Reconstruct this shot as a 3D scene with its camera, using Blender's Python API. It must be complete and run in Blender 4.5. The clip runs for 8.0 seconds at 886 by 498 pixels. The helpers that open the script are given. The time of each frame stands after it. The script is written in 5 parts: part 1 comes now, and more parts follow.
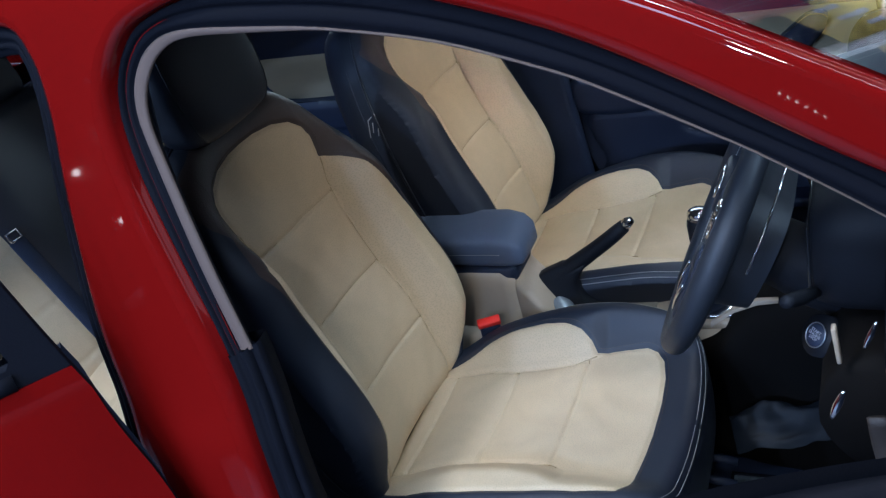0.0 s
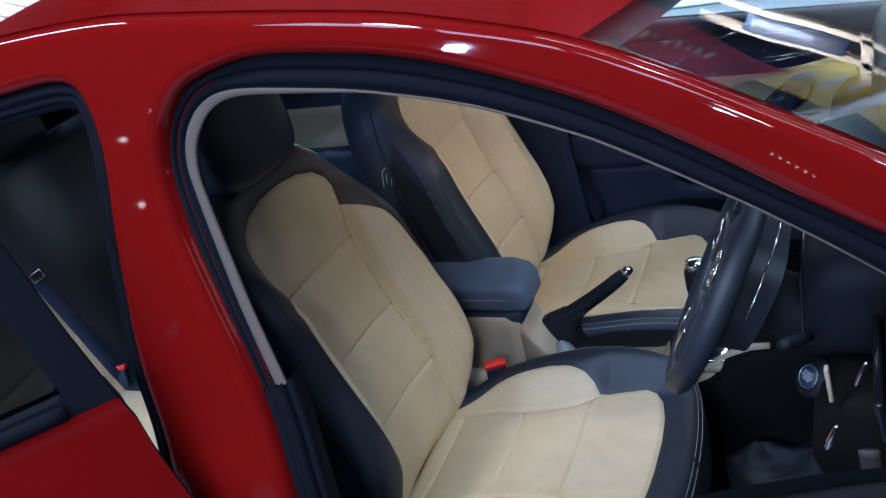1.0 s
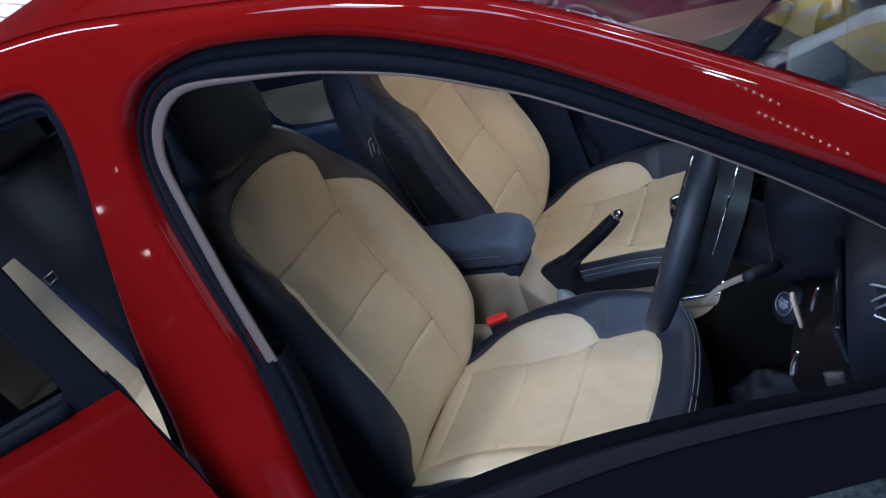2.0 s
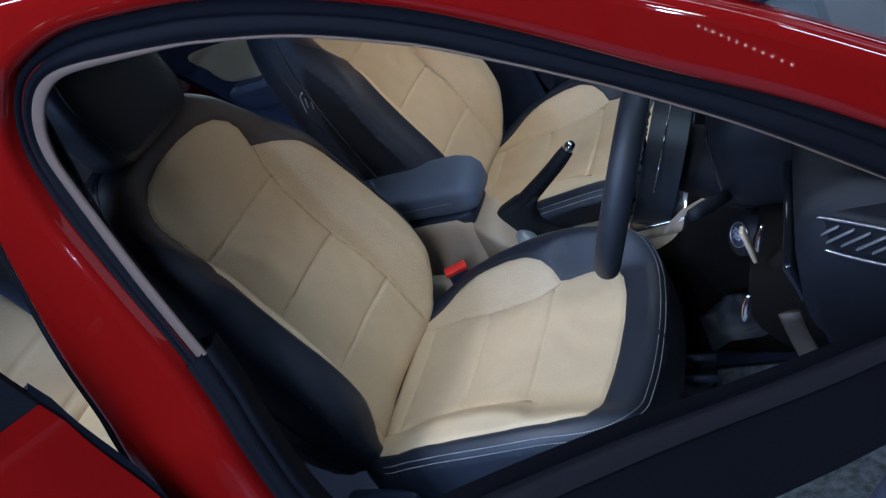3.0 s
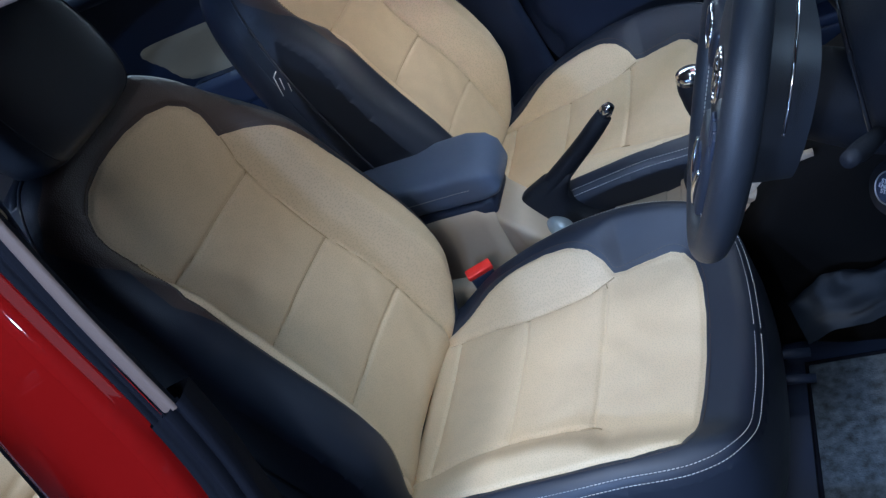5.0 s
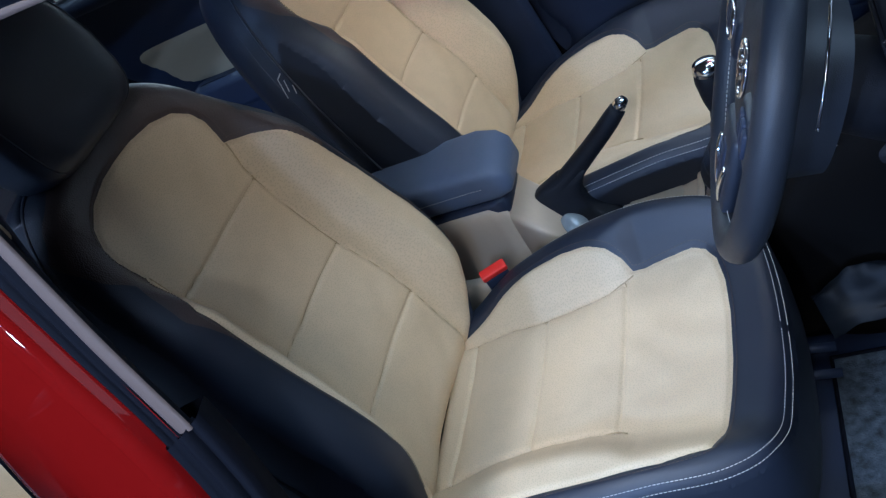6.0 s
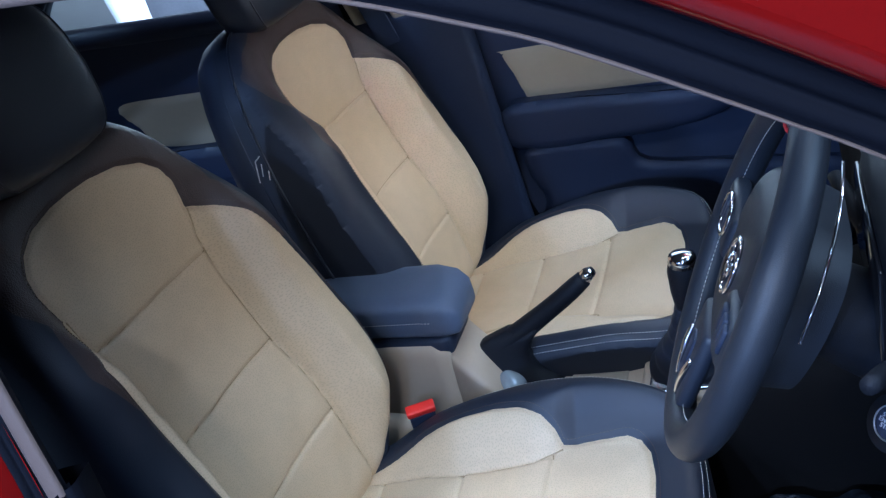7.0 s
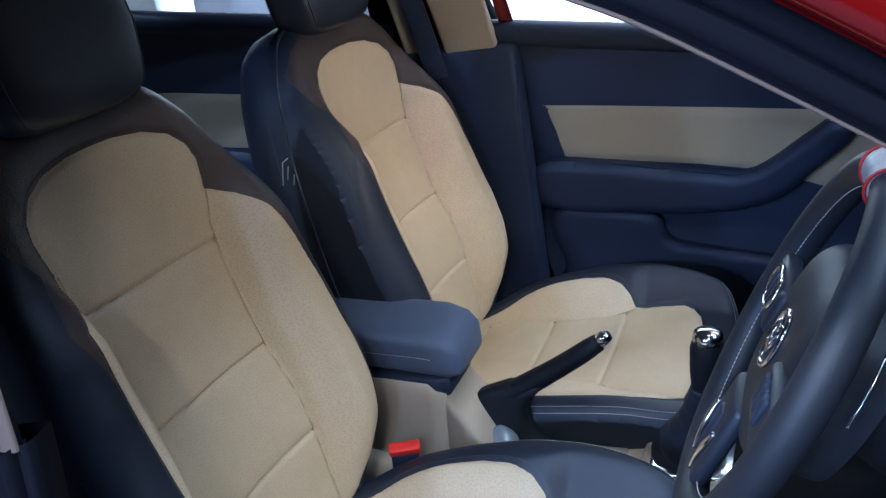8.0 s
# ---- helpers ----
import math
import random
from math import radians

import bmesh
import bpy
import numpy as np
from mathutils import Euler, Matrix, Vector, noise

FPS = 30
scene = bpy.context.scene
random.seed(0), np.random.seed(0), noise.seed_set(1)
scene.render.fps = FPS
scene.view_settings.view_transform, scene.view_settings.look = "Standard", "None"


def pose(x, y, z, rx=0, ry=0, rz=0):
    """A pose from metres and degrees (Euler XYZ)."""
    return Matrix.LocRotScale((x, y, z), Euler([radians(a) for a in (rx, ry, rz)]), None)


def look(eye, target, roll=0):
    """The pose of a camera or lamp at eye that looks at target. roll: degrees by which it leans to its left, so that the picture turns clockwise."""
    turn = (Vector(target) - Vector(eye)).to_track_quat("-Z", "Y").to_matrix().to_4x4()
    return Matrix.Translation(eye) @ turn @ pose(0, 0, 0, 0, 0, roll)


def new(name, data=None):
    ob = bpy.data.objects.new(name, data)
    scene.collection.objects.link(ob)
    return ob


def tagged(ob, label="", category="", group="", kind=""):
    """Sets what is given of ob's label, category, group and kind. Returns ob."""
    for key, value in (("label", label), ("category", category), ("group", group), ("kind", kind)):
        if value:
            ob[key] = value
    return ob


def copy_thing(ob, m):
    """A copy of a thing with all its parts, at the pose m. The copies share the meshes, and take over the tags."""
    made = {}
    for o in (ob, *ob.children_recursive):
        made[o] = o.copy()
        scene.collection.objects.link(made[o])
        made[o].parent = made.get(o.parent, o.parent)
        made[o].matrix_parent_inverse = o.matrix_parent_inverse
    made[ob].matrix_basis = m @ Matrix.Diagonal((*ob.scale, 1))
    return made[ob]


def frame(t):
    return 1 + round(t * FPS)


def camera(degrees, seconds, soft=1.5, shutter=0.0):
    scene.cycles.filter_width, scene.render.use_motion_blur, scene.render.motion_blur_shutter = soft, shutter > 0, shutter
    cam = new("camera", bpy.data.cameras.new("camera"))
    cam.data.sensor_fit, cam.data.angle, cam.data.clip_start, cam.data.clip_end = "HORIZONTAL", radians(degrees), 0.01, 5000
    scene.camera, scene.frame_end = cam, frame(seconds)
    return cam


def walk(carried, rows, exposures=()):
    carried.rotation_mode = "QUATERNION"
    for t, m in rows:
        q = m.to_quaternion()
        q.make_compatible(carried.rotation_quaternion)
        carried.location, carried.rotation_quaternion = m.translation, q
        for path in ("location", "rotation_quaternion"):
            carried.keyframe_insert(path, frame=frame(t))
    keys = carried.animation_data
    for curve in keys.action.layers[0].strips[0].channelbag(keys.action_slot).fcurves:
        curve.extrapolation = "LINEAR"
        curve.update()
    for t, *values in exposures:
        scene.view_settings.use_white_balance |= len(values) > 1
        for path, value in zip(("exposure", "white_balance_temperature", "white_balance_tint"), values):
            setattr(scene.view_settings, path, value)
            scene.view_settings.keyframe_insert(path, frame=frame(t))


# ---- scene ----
# World: x is the car's forward, y its left side, z up; the car's centre line is y = 0.
cam = camera(51.3, 8.0, soft=1.35)
PATH = [
    (0, (0.713, -1.552, 1.66), (-0.16, -0.037, 0.688), -16.2),
    (0.2, (0.711, -1.57, 1.662), (-0.181, -0.044, 0.726), -15.6),
    (0.5, (0.702, -1.591, 1.688), (-0.183, -0.045, 0.779), -15.7),
    (0.7, (0.704, -1.619, 1.704), (-0.167, -0.056, 0.81), -14.8),
    (1, (0.701, -1.66, 1.723), (-0.132, -0.077, 0.829), -14.4),
    (1.2, (0.704, -1.688, 1.734), (-0.117, -0.104, 0.832), -14.8),
    (2.3, (0.864, -1.603, 1.717), (-0.111, -0.139, 0.766), -25.9),
    (2.5, (0.886, -1.573, 1.721), (-0.108, -0.125, 0.764), -27.9),
    (2.8, (0.887, -1.527, 1.698), (-0.089, -0.112, 0.676), -29.6),
    (3, (0.857, -1.497, 1.67), (-0.074, -0.091, 0.595), -29.5),
    (3.3, (0.814, -1.448, 1.628), (-0.065, -0.019, 0.54), -28.8),
    (3.5, (0.784, -1.425, 1.609), (-0.064, 0.023, 0.52), -28.0),
    (3.7, (0.765, -1.403, 1.593), (-0.063, 0.063, 0.513), -27.1),
    (4, (0.731, -1.366, 1.573), (-0.082, 0.152, 0.557), -25.9),
    (4.2, (0.716, -1.345, 1.568), (-0.116, 0.192, 0.595), -25.8),
    (4.5, (0.676, -1.327, 1.54), (-0.163, 0.213, 0.58), -25.7),
    (4.7, (0.649, -1.315, 1.515), (-0.192, 0.199, 0.514), -25.6),
    (5, (0.631, -1.274, 1.499), (-0.262, 0.151, 0.417), -33.3),
    (5.2, (0.609, -1.26, 1.501), (-0.311, 0.124, 0.388), -36.8),
    (6.3, (0.6, -1.24, 1.499), (-0.275, 0.216, 0.444), -32.7),
    (6.5, (0.582, -1.239, 1.489), (-0.235, 0.283, 0.482), -27.2),
    (6.8, (0.557, -1.22, 1.479), (-0.183, 0.377, 0.529), -19.8),
    (7, (0.549, -1.221, 1.471), (-0.167, 0.41, 0.561), -16.1),
    (7.2, (0.539, -1.217, 1.461), (-0.165, 0.453, 0.617), -12.1),
    (7.5, (0.51, -1.217, 1.43), (-0.165, 0.506, 0.67), -7.7),
    (7.8, (0.493, -1.195, 1.396), (-0.18, 0.532, 0.646), -5.2),
    (8, (0.498, -1.2, 1.4), (-0.218, 0.496, 0.62), -5.4),
]
walk(cam, [(t, look(eye, target, roll)) for t, eye, target, roll in PATH],
     exposures=[(0.0, 0.10, 5300, 9), (1.0, 0.02, 5300, 9), (2.5, -0.12, 5400, 11), (3.0, -0.05, 5400, 10), (3.5, 0.10, 5250, 9), (4.5, 0.28, 5100, 9), (5.0, 0.26, 5150, 9), (6.5, 0.34, 5050, 10), (7.5, 0.50, 4850, 12), (8.0, 0.38, 5150, 11)])

# ---- world and hall lights ----
world = bpy.data.worlds.new("world")
scene.world = world
world.use_nodes = True
world.node_tree.nodes["Background"].inputs[0].default_value = (0.45, 0.60, 1.0, 1)
world.node_tree.nodes["Background"].inputs[1].default_value = 0.24


def area_lamp(x, y, z, sx, sy, watts, colour, target):
    """A rectangular area light: a hall floodlight or an added fill."""
    li = bpy.data.lights.new("area_lamp_light", "AREA")
    li.shape, li.size, li.size_y, li.energy, li.color = "RECTANGLE", sx, sy, watts, colour
    ob = new("area_lamp_light", li)
    ob.matrix_world = look((x, y, z), target)
    return ob


# the nearest spotlight of the hall, above and behind the open doors
area_lamp(-1.0, -2.0, 4.4, 0.4, 0.4, 69, (1.0, 0.94, 0.86), (0.2, -0.4, 0.5))
area_lamp(1.55, 0.85, 5.0, 0.3, 0.3, 16, (0.97, 0.95, 0.95), (0.1, -0.3, 0.6))
# warm fill added beside the open door to lift the driver's backrest
area_lamp(0.8, -3.0, 2.6, 0.22, 0.16, 16, (1.0, 0.92, 0.80), (-0.2, -0.3, 0.95))
# the car's own map lamp, lit, under the roof by the windscreen
dome = bpy.data.lights.new("map_lamp_light", "AREA")
dome.shape, dome.size, dome.size_y, dome.energy, dome.color = "RECTANGLE", 0.03, 0.05, 1.7, (1.0, 0.86, 0.70)
dome.spread = radians(100)
new("map_lamp_light", dome).matrix_world = look((0.45, 0.03, 1.345), (-0.22, 0.38, 0.85))
area_lamp(3.9, 1.1, 3.0, 2.4, 1.8, 10, (0.97, 0.95, 0.98), (-0.1, -0.2, 0.7))
area_lamp(4.4, -0.8, 3.3, 2.4, 1.8, 8, (0.95, 0.95, 1.0), (0.0, -0.3, 0.6))
# unseen overhead lamps, added as blue fill for roof and seats
for x in (-1.5, -0.3, 0.9):
    area_lamp(x, -2.6, 4.2, 0.9, 0.9, 30, (0.72, 0.83, 1.0), (0.1, -0.3, 0.6))
# low blue fill added to reach the far door trim under the roof
for x, watts in ((-2.6, 32), (-1.5, 42), (-0.6, 52), (0.4, 26)):
    area_lamp(x, -4.6, 2.55, 0.12, 0.06, watts, (0.52, 0.68, 1.0), (0.0, 0.7, 0.85))
# unseen strip added to whiten the far wall behind the windows
area_lamp(-1.4, 3.1, 3.2, 7.0, 0.4, 1300, (0.85, 0.92, 1.0), (-0.6, 5.4, 0.8))
# unseen lamp added to brighten the hanging display mirrored in the windscreen
area_lamp(2.0, 1.3, 5.2, 3.6, 0.3, 120, (0.95, 0.96, 1.0), (2.1, 2.6, 3.8))
area_lamp(4.2, -0.4, 4.9, 0.5, 2.0, 130, (0.72, 0.85, 1.0), (3.6, -0.4, 0.0))
area_lamp(-4.0, -0.4, 4.9, 0.5, 2.0, 130, (0.72, 0.85, 1.0), (-3.6, -0.4, 0.0))


# ---- materials ----
def material(name, colour, rough=0.5, metal=0.0, vary=0.12, scale=9.0, bump=0.0, bump_scale=300.0, coat=0.0, pattern="noise", spec=0.5, rough_vary=0.1):
    """Principled surface: colour varied at a wide and a fine scale, gloss varied with it, fine relief."""
    m = bpy.data.materials.new(name)
    m.use_nodes = True
    nt = m.node_tree
    b = nt.nodes["Principled BSDF"]
    geo = nt.nodes.new("ShaderNodeTexCoord")
    n1, n2 = nt.nodes.new("ShaderNodeTexNoise"), nt.nodes.new("ShaderNodeTexNoise")
    n1.inputs["Scale"].default_value, n2.inputs["Scale"].default_value = scale, scale * 14
    n1.inputs["Detail"].default_value = n2.inputs["Detail"].default_value = 4
    for n in (n1, n2):
        nt.links.new(geo.outputs["Object"], n.inputs["Vector"])
    add = nt.nodes.new("ShaderNodeMath")
    add.operation = "MULTIPLY_ADD"
    nt.links.new(n2.outputs["Fac"], add.inputs[0])
    add.inputs[1].default_value = 0.4
    nt.links.new(n1.outputs["Fac"], add.inputs[2])
    ramp = nt.nodes.new("ShaderNodeMapRange")
    nt.links.new(add.outputs[0], ramp.inputs[0])
    ramp.inputs[1].default_value, ramp.inputs[2].default_value = 0.4, 1.0
    ramp.inputs[3].default_value, ramp.inputs[4].default_value = 1 - vary, 1 + vary
    mul = nt.nodes.new("ShaderNodeVectorMath")
    mul.operation = "SCALE"
    mul.inputs[0].default_value = colour
    nt.links.new(ramp.outputs[0], mul.inputs["Scale"])
    nt.links.new(mul.outputs[0], b.inputs["Base Color"])
    rr = nt.nodes.new("ShaderNodeMapRange")
    nt.links.new(add.outputs[0], rr.inputs[0])
    rr.inputs[1].default_value, rr.inputs[2].default_value = 0.4, 1.0
    rr.inputs[3].default_value, rr.inputs[4].default_value = max(0.02, rough * (1 - rough_vary)), min(1, rough * (1 + rough_vary))
    nt.links.new(rr.outputs[0], b.inputs["Roughness"])
    b.inputs["Metallic"].default_value = metal
    b.inputs["Coat Weight"].default_value = coat
    b.inputs["Coat Roughness"].default_value = 0.03
    b.inputs["Specular IOR Level"].default_value = spec
    if bump:
        bp = nt.nodes.new("ShaderNodeBump")
        bp.inputs["Strength"].default_value, bp.inputs["Distance"].default_value = bump, 0.002
        if pattern == "holes":
            t = nt.nodes.new("ShaderNodeTexVoronoi")
            t.voronoi_dimensions = "2D"
            t.inputs["Scale"].default_value, t.inputs["Randomness"].default_value = bump_scale, 0.9
            dots = nt.nodes.new("ShaderNodeMapRange")
            nt.links.new(t.outputs["Distance"], dots.inputs[0])
            dots.inputs[1].default_value, dots.inputs[2].default_value, dots.inputs[3].default_value = 0.14, 0.32, 0.84
            both = nt.nodes.new("ShaderNodeMath")
            both.operation = "MULTIPLY"
            nt.links.new(dots.outputs[0], both.inputs[0])
            nt.links.new(ramp.outputs[0], both.inputs[1])
            nt.links.new(both.outputs[0], mul.inputs["Scale"])
            out = dots.outputs[0]
        elif pattern == "cells":
            t = nt.nodes.new("ShaderNodeTexVoronoi")
            t.inputs["Scale"].default_value = bump_scale
            out = t.outputs["Distance"]
        else:
            t = nt.nodes.new("ShaderNodeTexNoise")
            t.inputs["Scale"].default_value, t.inputs["Detail"].default_value = bump_scale, 3
            out = t.outputs["Fac"]
        nt.links.new(geo.outputs["Object"], t.inputs["Vector"])
        nt.links.new(out, bp.inputs["Height"])
        nt.links.new(bp.outputs[0], b.inputs["Normal"])
    return m


def glass(name, tint, rough=0.0):
    m = bpy.data.materials.new(name)
    m.use_nodes = True
    nt = m.node_tree
    b = nt.nodes["Principled BSDF"]
    nt.nodes.remove(b)
    tr, gl, mix, fr = (nt.nodes.new("ShaderNode" + k) for k in ("BsdfTransparent", "BsdfGlossy", "MixShader", "Fresnel"))
    tr.inputs[0].default_value = (*tint, 1)
    gl.inputs["Roughness"].default_value = rough
    fr.inputs["IOR"].default_value = 1.6
    nt.links.new(fr.outputs[0], mix.inputs[0])
    nt.links.new(tr.outputs[0], mix.inputs[1])
    nt.links.new(gl.outputs[0], mix.inputs[2])
    nt.links.new(mix.outputs[0], nt.nodes["Material Output"].inputs[0])
    return m


RED = material("red_car_paint", (0.148, 0.0034, 0.0030), 0.5, 0.0, 0.06, 3, coat=0.8, spec=0.0)
CREAM = material("cream_perforated_leather", (0.65, 0.500, 0.310), 0.6, 0, 0.09, 4, 0.3, 300, pattern="holes")
FABRIC = material("cream_door_fabric", (0.36, 0.29, 0.18), 0.85, 0, 0.07, 6, 0.4, 600)
# black leather, its colour tinted blue to stand in for hazy glare
BLACK = material("black_leather", (0.0130, 0.0172, 0.029), 0.5, 0, 0.15, 8, 0.10, 900, pattern="cells", spec=0.6)
GREYLEATHER = material("dark_grey_leather", (0.017, 0.020, 0.027), 0.5, 0, 0.12, 8, 0.12, 900, pattern="cells", spec=0.5)
# lid leather: bluish light from above is put into this paler colour
LID = material("lit_lid_leather", (0.078, 0.102, 0.160), 0.5, 0, 0.12, 8, 0.25, 620, pattern="cells", spec=0.6)
SEAM = material("dark_brown_leather", (0.058, 0.040, 0.035), 0.45, 0, 0.15, 8, 0.3, 520, pattern="cells")
THREAD = material("pale_thread", (0.55, 0.53, 0.48), 0.7, 0, 0.1, 40)
TAN_THREAD = material("tan_seam_thread", (0.40, 0.29, 0.155), 0.75, 0, 0.12, 60)
BROWN_THREAD = material("brown_thread", (0.09, 0.065, 0.05), 0.7, 0, 0.1, 40)
# black plastic; the bluish haze over dark parts is mixed into its colour
PLASTIC = material("blue_veiled_black_plastic", (0.017, 0.024, 0.048), 0.55, 0, 0.12, 12, 0.25, 700, spec=0.4)
DASHBLACK = material("black_dash_skin", (0.0055, 0.0065, 0.010), 0.6, 0, 0.15, 14, 0.3, 800, spec=0.25)
RUBBER = material("black_rubber_seal", (0.005, 0.0056, 0.009), 0.8, 0, 0.15, 10, 0.2, 300, spec=0.08)
BEIGE = material("beige_trim_plastic", (0.43, 0.345, 0.25), 0.5, 0, 0.06, 7, 0.25, 600)
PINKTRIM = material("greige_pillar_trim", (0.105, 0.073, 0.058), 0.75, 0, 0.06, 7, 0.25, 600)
CHROME = material("chrome", (0.75, 0.75, 0.77), 0.12, 1, 0.05, 10)
SILVER = material("satin_silver", (0.45, 0.46, 0.48), 0.3, 0.9, 0.06, 10)
REDPLASTIC = material("red_buckle_plastic", (0.75, 0.03, 0.02), 0.4, 0, 0.05, 20)
GLASS = glass("clear_glass", (0.82, 0.88, 0.86))
# tint so deep that it stands in for dark ground behind the pane
DARKGLASS = glass("darkened_glass", (0.07, 0.08, 0.10))
CARPET = material("grey_speckled_carpet", (0.16, 0.18, 0.21), 0.95, 0, 0.9, 90, 1.0, 260)
MAT = material("grey_loop_mat", (0.065, 0.078, 0.090), 0.9, 0, 1.0, 60, 1.0, 330)
WALL = material("hall_wall_paint", (0.55, 0.53, 0.50), 0.8, 0, 0.1, 1.2)
DARKWALL = material("dark_hall_wall_paint", (0.05, 0.05, 0.055), 0.8, 0, 0.12, 1.2)
DARKCEIL = material("dark_hall_ceiling", (0.06, 0.06, 0.07), 0.9, 0, 0.2, 1.2)


# ---- mesh helpers ----
def mesh(name, verts, faces, smooth=True):
    me = bpy.data.meshes.new(name)
    me.from_pydata([tuple(map(float, v[:3])) for v in verts], [], [tuple(map(int, f)) for f in faces])
    if smooth:
        me.polygons.foreach_set("use_smooth", [True] * len(me.polygons))
    me.update()
    return me


def part(name, data, mat, parent=None, label="", m=None):
    """Links a bmesh or a mesh as ONE object under a thing or a part."""
    if isinstance(data, bmesh.types.BMesh):
        me = bpy.data.meshes.new(name)
        data.to_mesh(me)
        data.free()
        me.polygons.foreach_set("use_smooth", [True] * len(me.polygons))
        data = me
    if not data.materials:
        data.materials.append(mat)
    ob = new(name, data)
    ob.parent = parent
    if m is not None:
        ob.matrix_basis = m
    if label:
        ob["label"] = label
    return ob


def thing(name, label, category, group="", kind="", m=None):
    ob = new(name)
    ob.empty_display_size = 0.05
    if m is not None:
        ob.matrix_basis = m
    return tagged(ob, label, category, group, kind)


def join(*items):
    """Several (verts, faces) as one."""
    V, F = [], []
    for v, f in items:
        k = len(V)
        V += [tuple(p[:3]) for p in v]
        F += [tuple(i + k for i in q) for q in f]
    return V, F


def rounded_box(sx, sy, sz, r=0.01, seg=3, p=None):
    """A bmesh box with rounded edges; p moves it."""
    bm = bmesh.new()
    bmesh.ops.create_cube(bm, size=1, matrix=Matrix.Diagonal((sx, sy, sz, 1)))
    if r:
        bmesh.ops.bevel(bm, geom=bm.edges[:], offset=r, segments=seg, profile=0.5, affect="EDGES")
    if p is not None:
        bmesh.ops.transform(bm, matrix=p, verts=bm.verts[:])
    return bm


def spline(points, n, closed=False):
    """Catmull-Rom through the points, resampled to n even steps."""
    P = np.array(points, float)
    if closed:
        Q = np.vstack([P[-1], P, P[0], P[1]])
    else:
        Q = np.vstack([2 * P[0] - P[1], P, 2 * P[-1] - P[-2]])
    out = []
    for k in range(len(Q) - 3):
        a, b, c, d = Q[k:k + 4]
        for t in np.linspace(0, 1, 16, endpoint=False):
            out.append(0.5 * (2 * b + (c - a) * t + (2 * a - 5 * b + 4 * c - d) * t * t + (3 * b - a - 3 * c + d) * t ** 3))
    out.append(Q[-2])
    out = np.array(out)
    L = np.concatenate([[0], np.cumsum(np.linalg.norm(np.diff(out, axis=0), axis=1))])
    s = np.linspace(0, L[-1], n + 1 if closed else n)
    res = np.stack([np.interp(s, L, out[:, k]) for k in range(out.shape[1])], 1)
    return res[:-1] if closed else res


def tube(points, r, seg=10, closed=False, flat=1.0):
    """(verts, faces) of a round bar along a 3D line."""
    P = np.array(points, float)
    n = len(P)
    if closed:
        T = np.roll(P, -1, 0) - np.roll(P, 1, 0)
    else:
        T = np.gradient(P, axis=0)
    T /= np.linalg.norm(T, axis=1)[:, None]
    up = np.eye(3)[int(np.argmin(np.abs(T).max(0) + (0, 0.001, -0.05)))]
    V, F = [], []
    rr = r if np.ndim(r) else np.full(n, r)
    for k in range(n):
        a = np.cross(T[k], up)
        a /= np.linalg.norm(a)
        b = np.cross(a, T[k])
        for j in range(seg):
            w = 2 * math.pi * j / seg
            V.append(P[k] + rr[k] * (a * math.cos(w) + b * math.sin(w) * flat))
    m = n if closed else n - 1
    for k in range(m):
        for j in range(seg):
            q = (k + 1) % n
            F.append((k * seg + j, k * seg + (j + 1) % seg, q * seg + (j + 1) % seg, q * seg + j))
    if not closed:
        F.append(tuple(range(seg))[::-1])
        F.append(tuple((n - 1) * seg + j for j in range(seg)))
    return V, F


def sd_poly(px, py, poly):
    """Signed distance to a closed outline: positive inside."""
    P = np.array(poly, float)
    d = np.full(px.shape, 1e9)
    inside = np.zeros(px.shape, bool)
    for (x0, y0), (x1, y1) in zip(P, np.roll(P, -1, 0)):
        ex, ey = x1 - x0, y1 - y0
        t = np.clip(((px - x0) * ex + (py - y0) * ey) / max(ex * ex + ey * ey, 1e-12), 0, 1)
        d = np.minimum(d, np.hypot(px - x0 - t * ex, py - y0 - t * ey))
        if y0 != y1:
            inside ^= ((y0 > py) != (y1 > py)) & (px < ex * (py - y0) / ey + x0)
    return np.where(inside, d, -d)


def grid(x0, x1, y0, y1, step):
    xs, ys = np.linspace(x0, x1, int((x1 - x0) / step) + 1), np.linspace(y0, y1, int((y1 - y0) / step) + 1)
    X, Y = np.meshgrid(xs, ys, indexing="ij")
    n, m = X.shape
    I = np.arange(n * m).reshape(n, m)
    a, b, c, d = I[:-1, :-1].ravel(), I[1:, :-1].ravel(), I[1:, 1:].ravel(), I[:-1, 1:].ravel()
    return X.ravel(), Y.ravel(), np.vstack([np.stack([a, b, c], 1), np.stack([a, c, d], 1)])


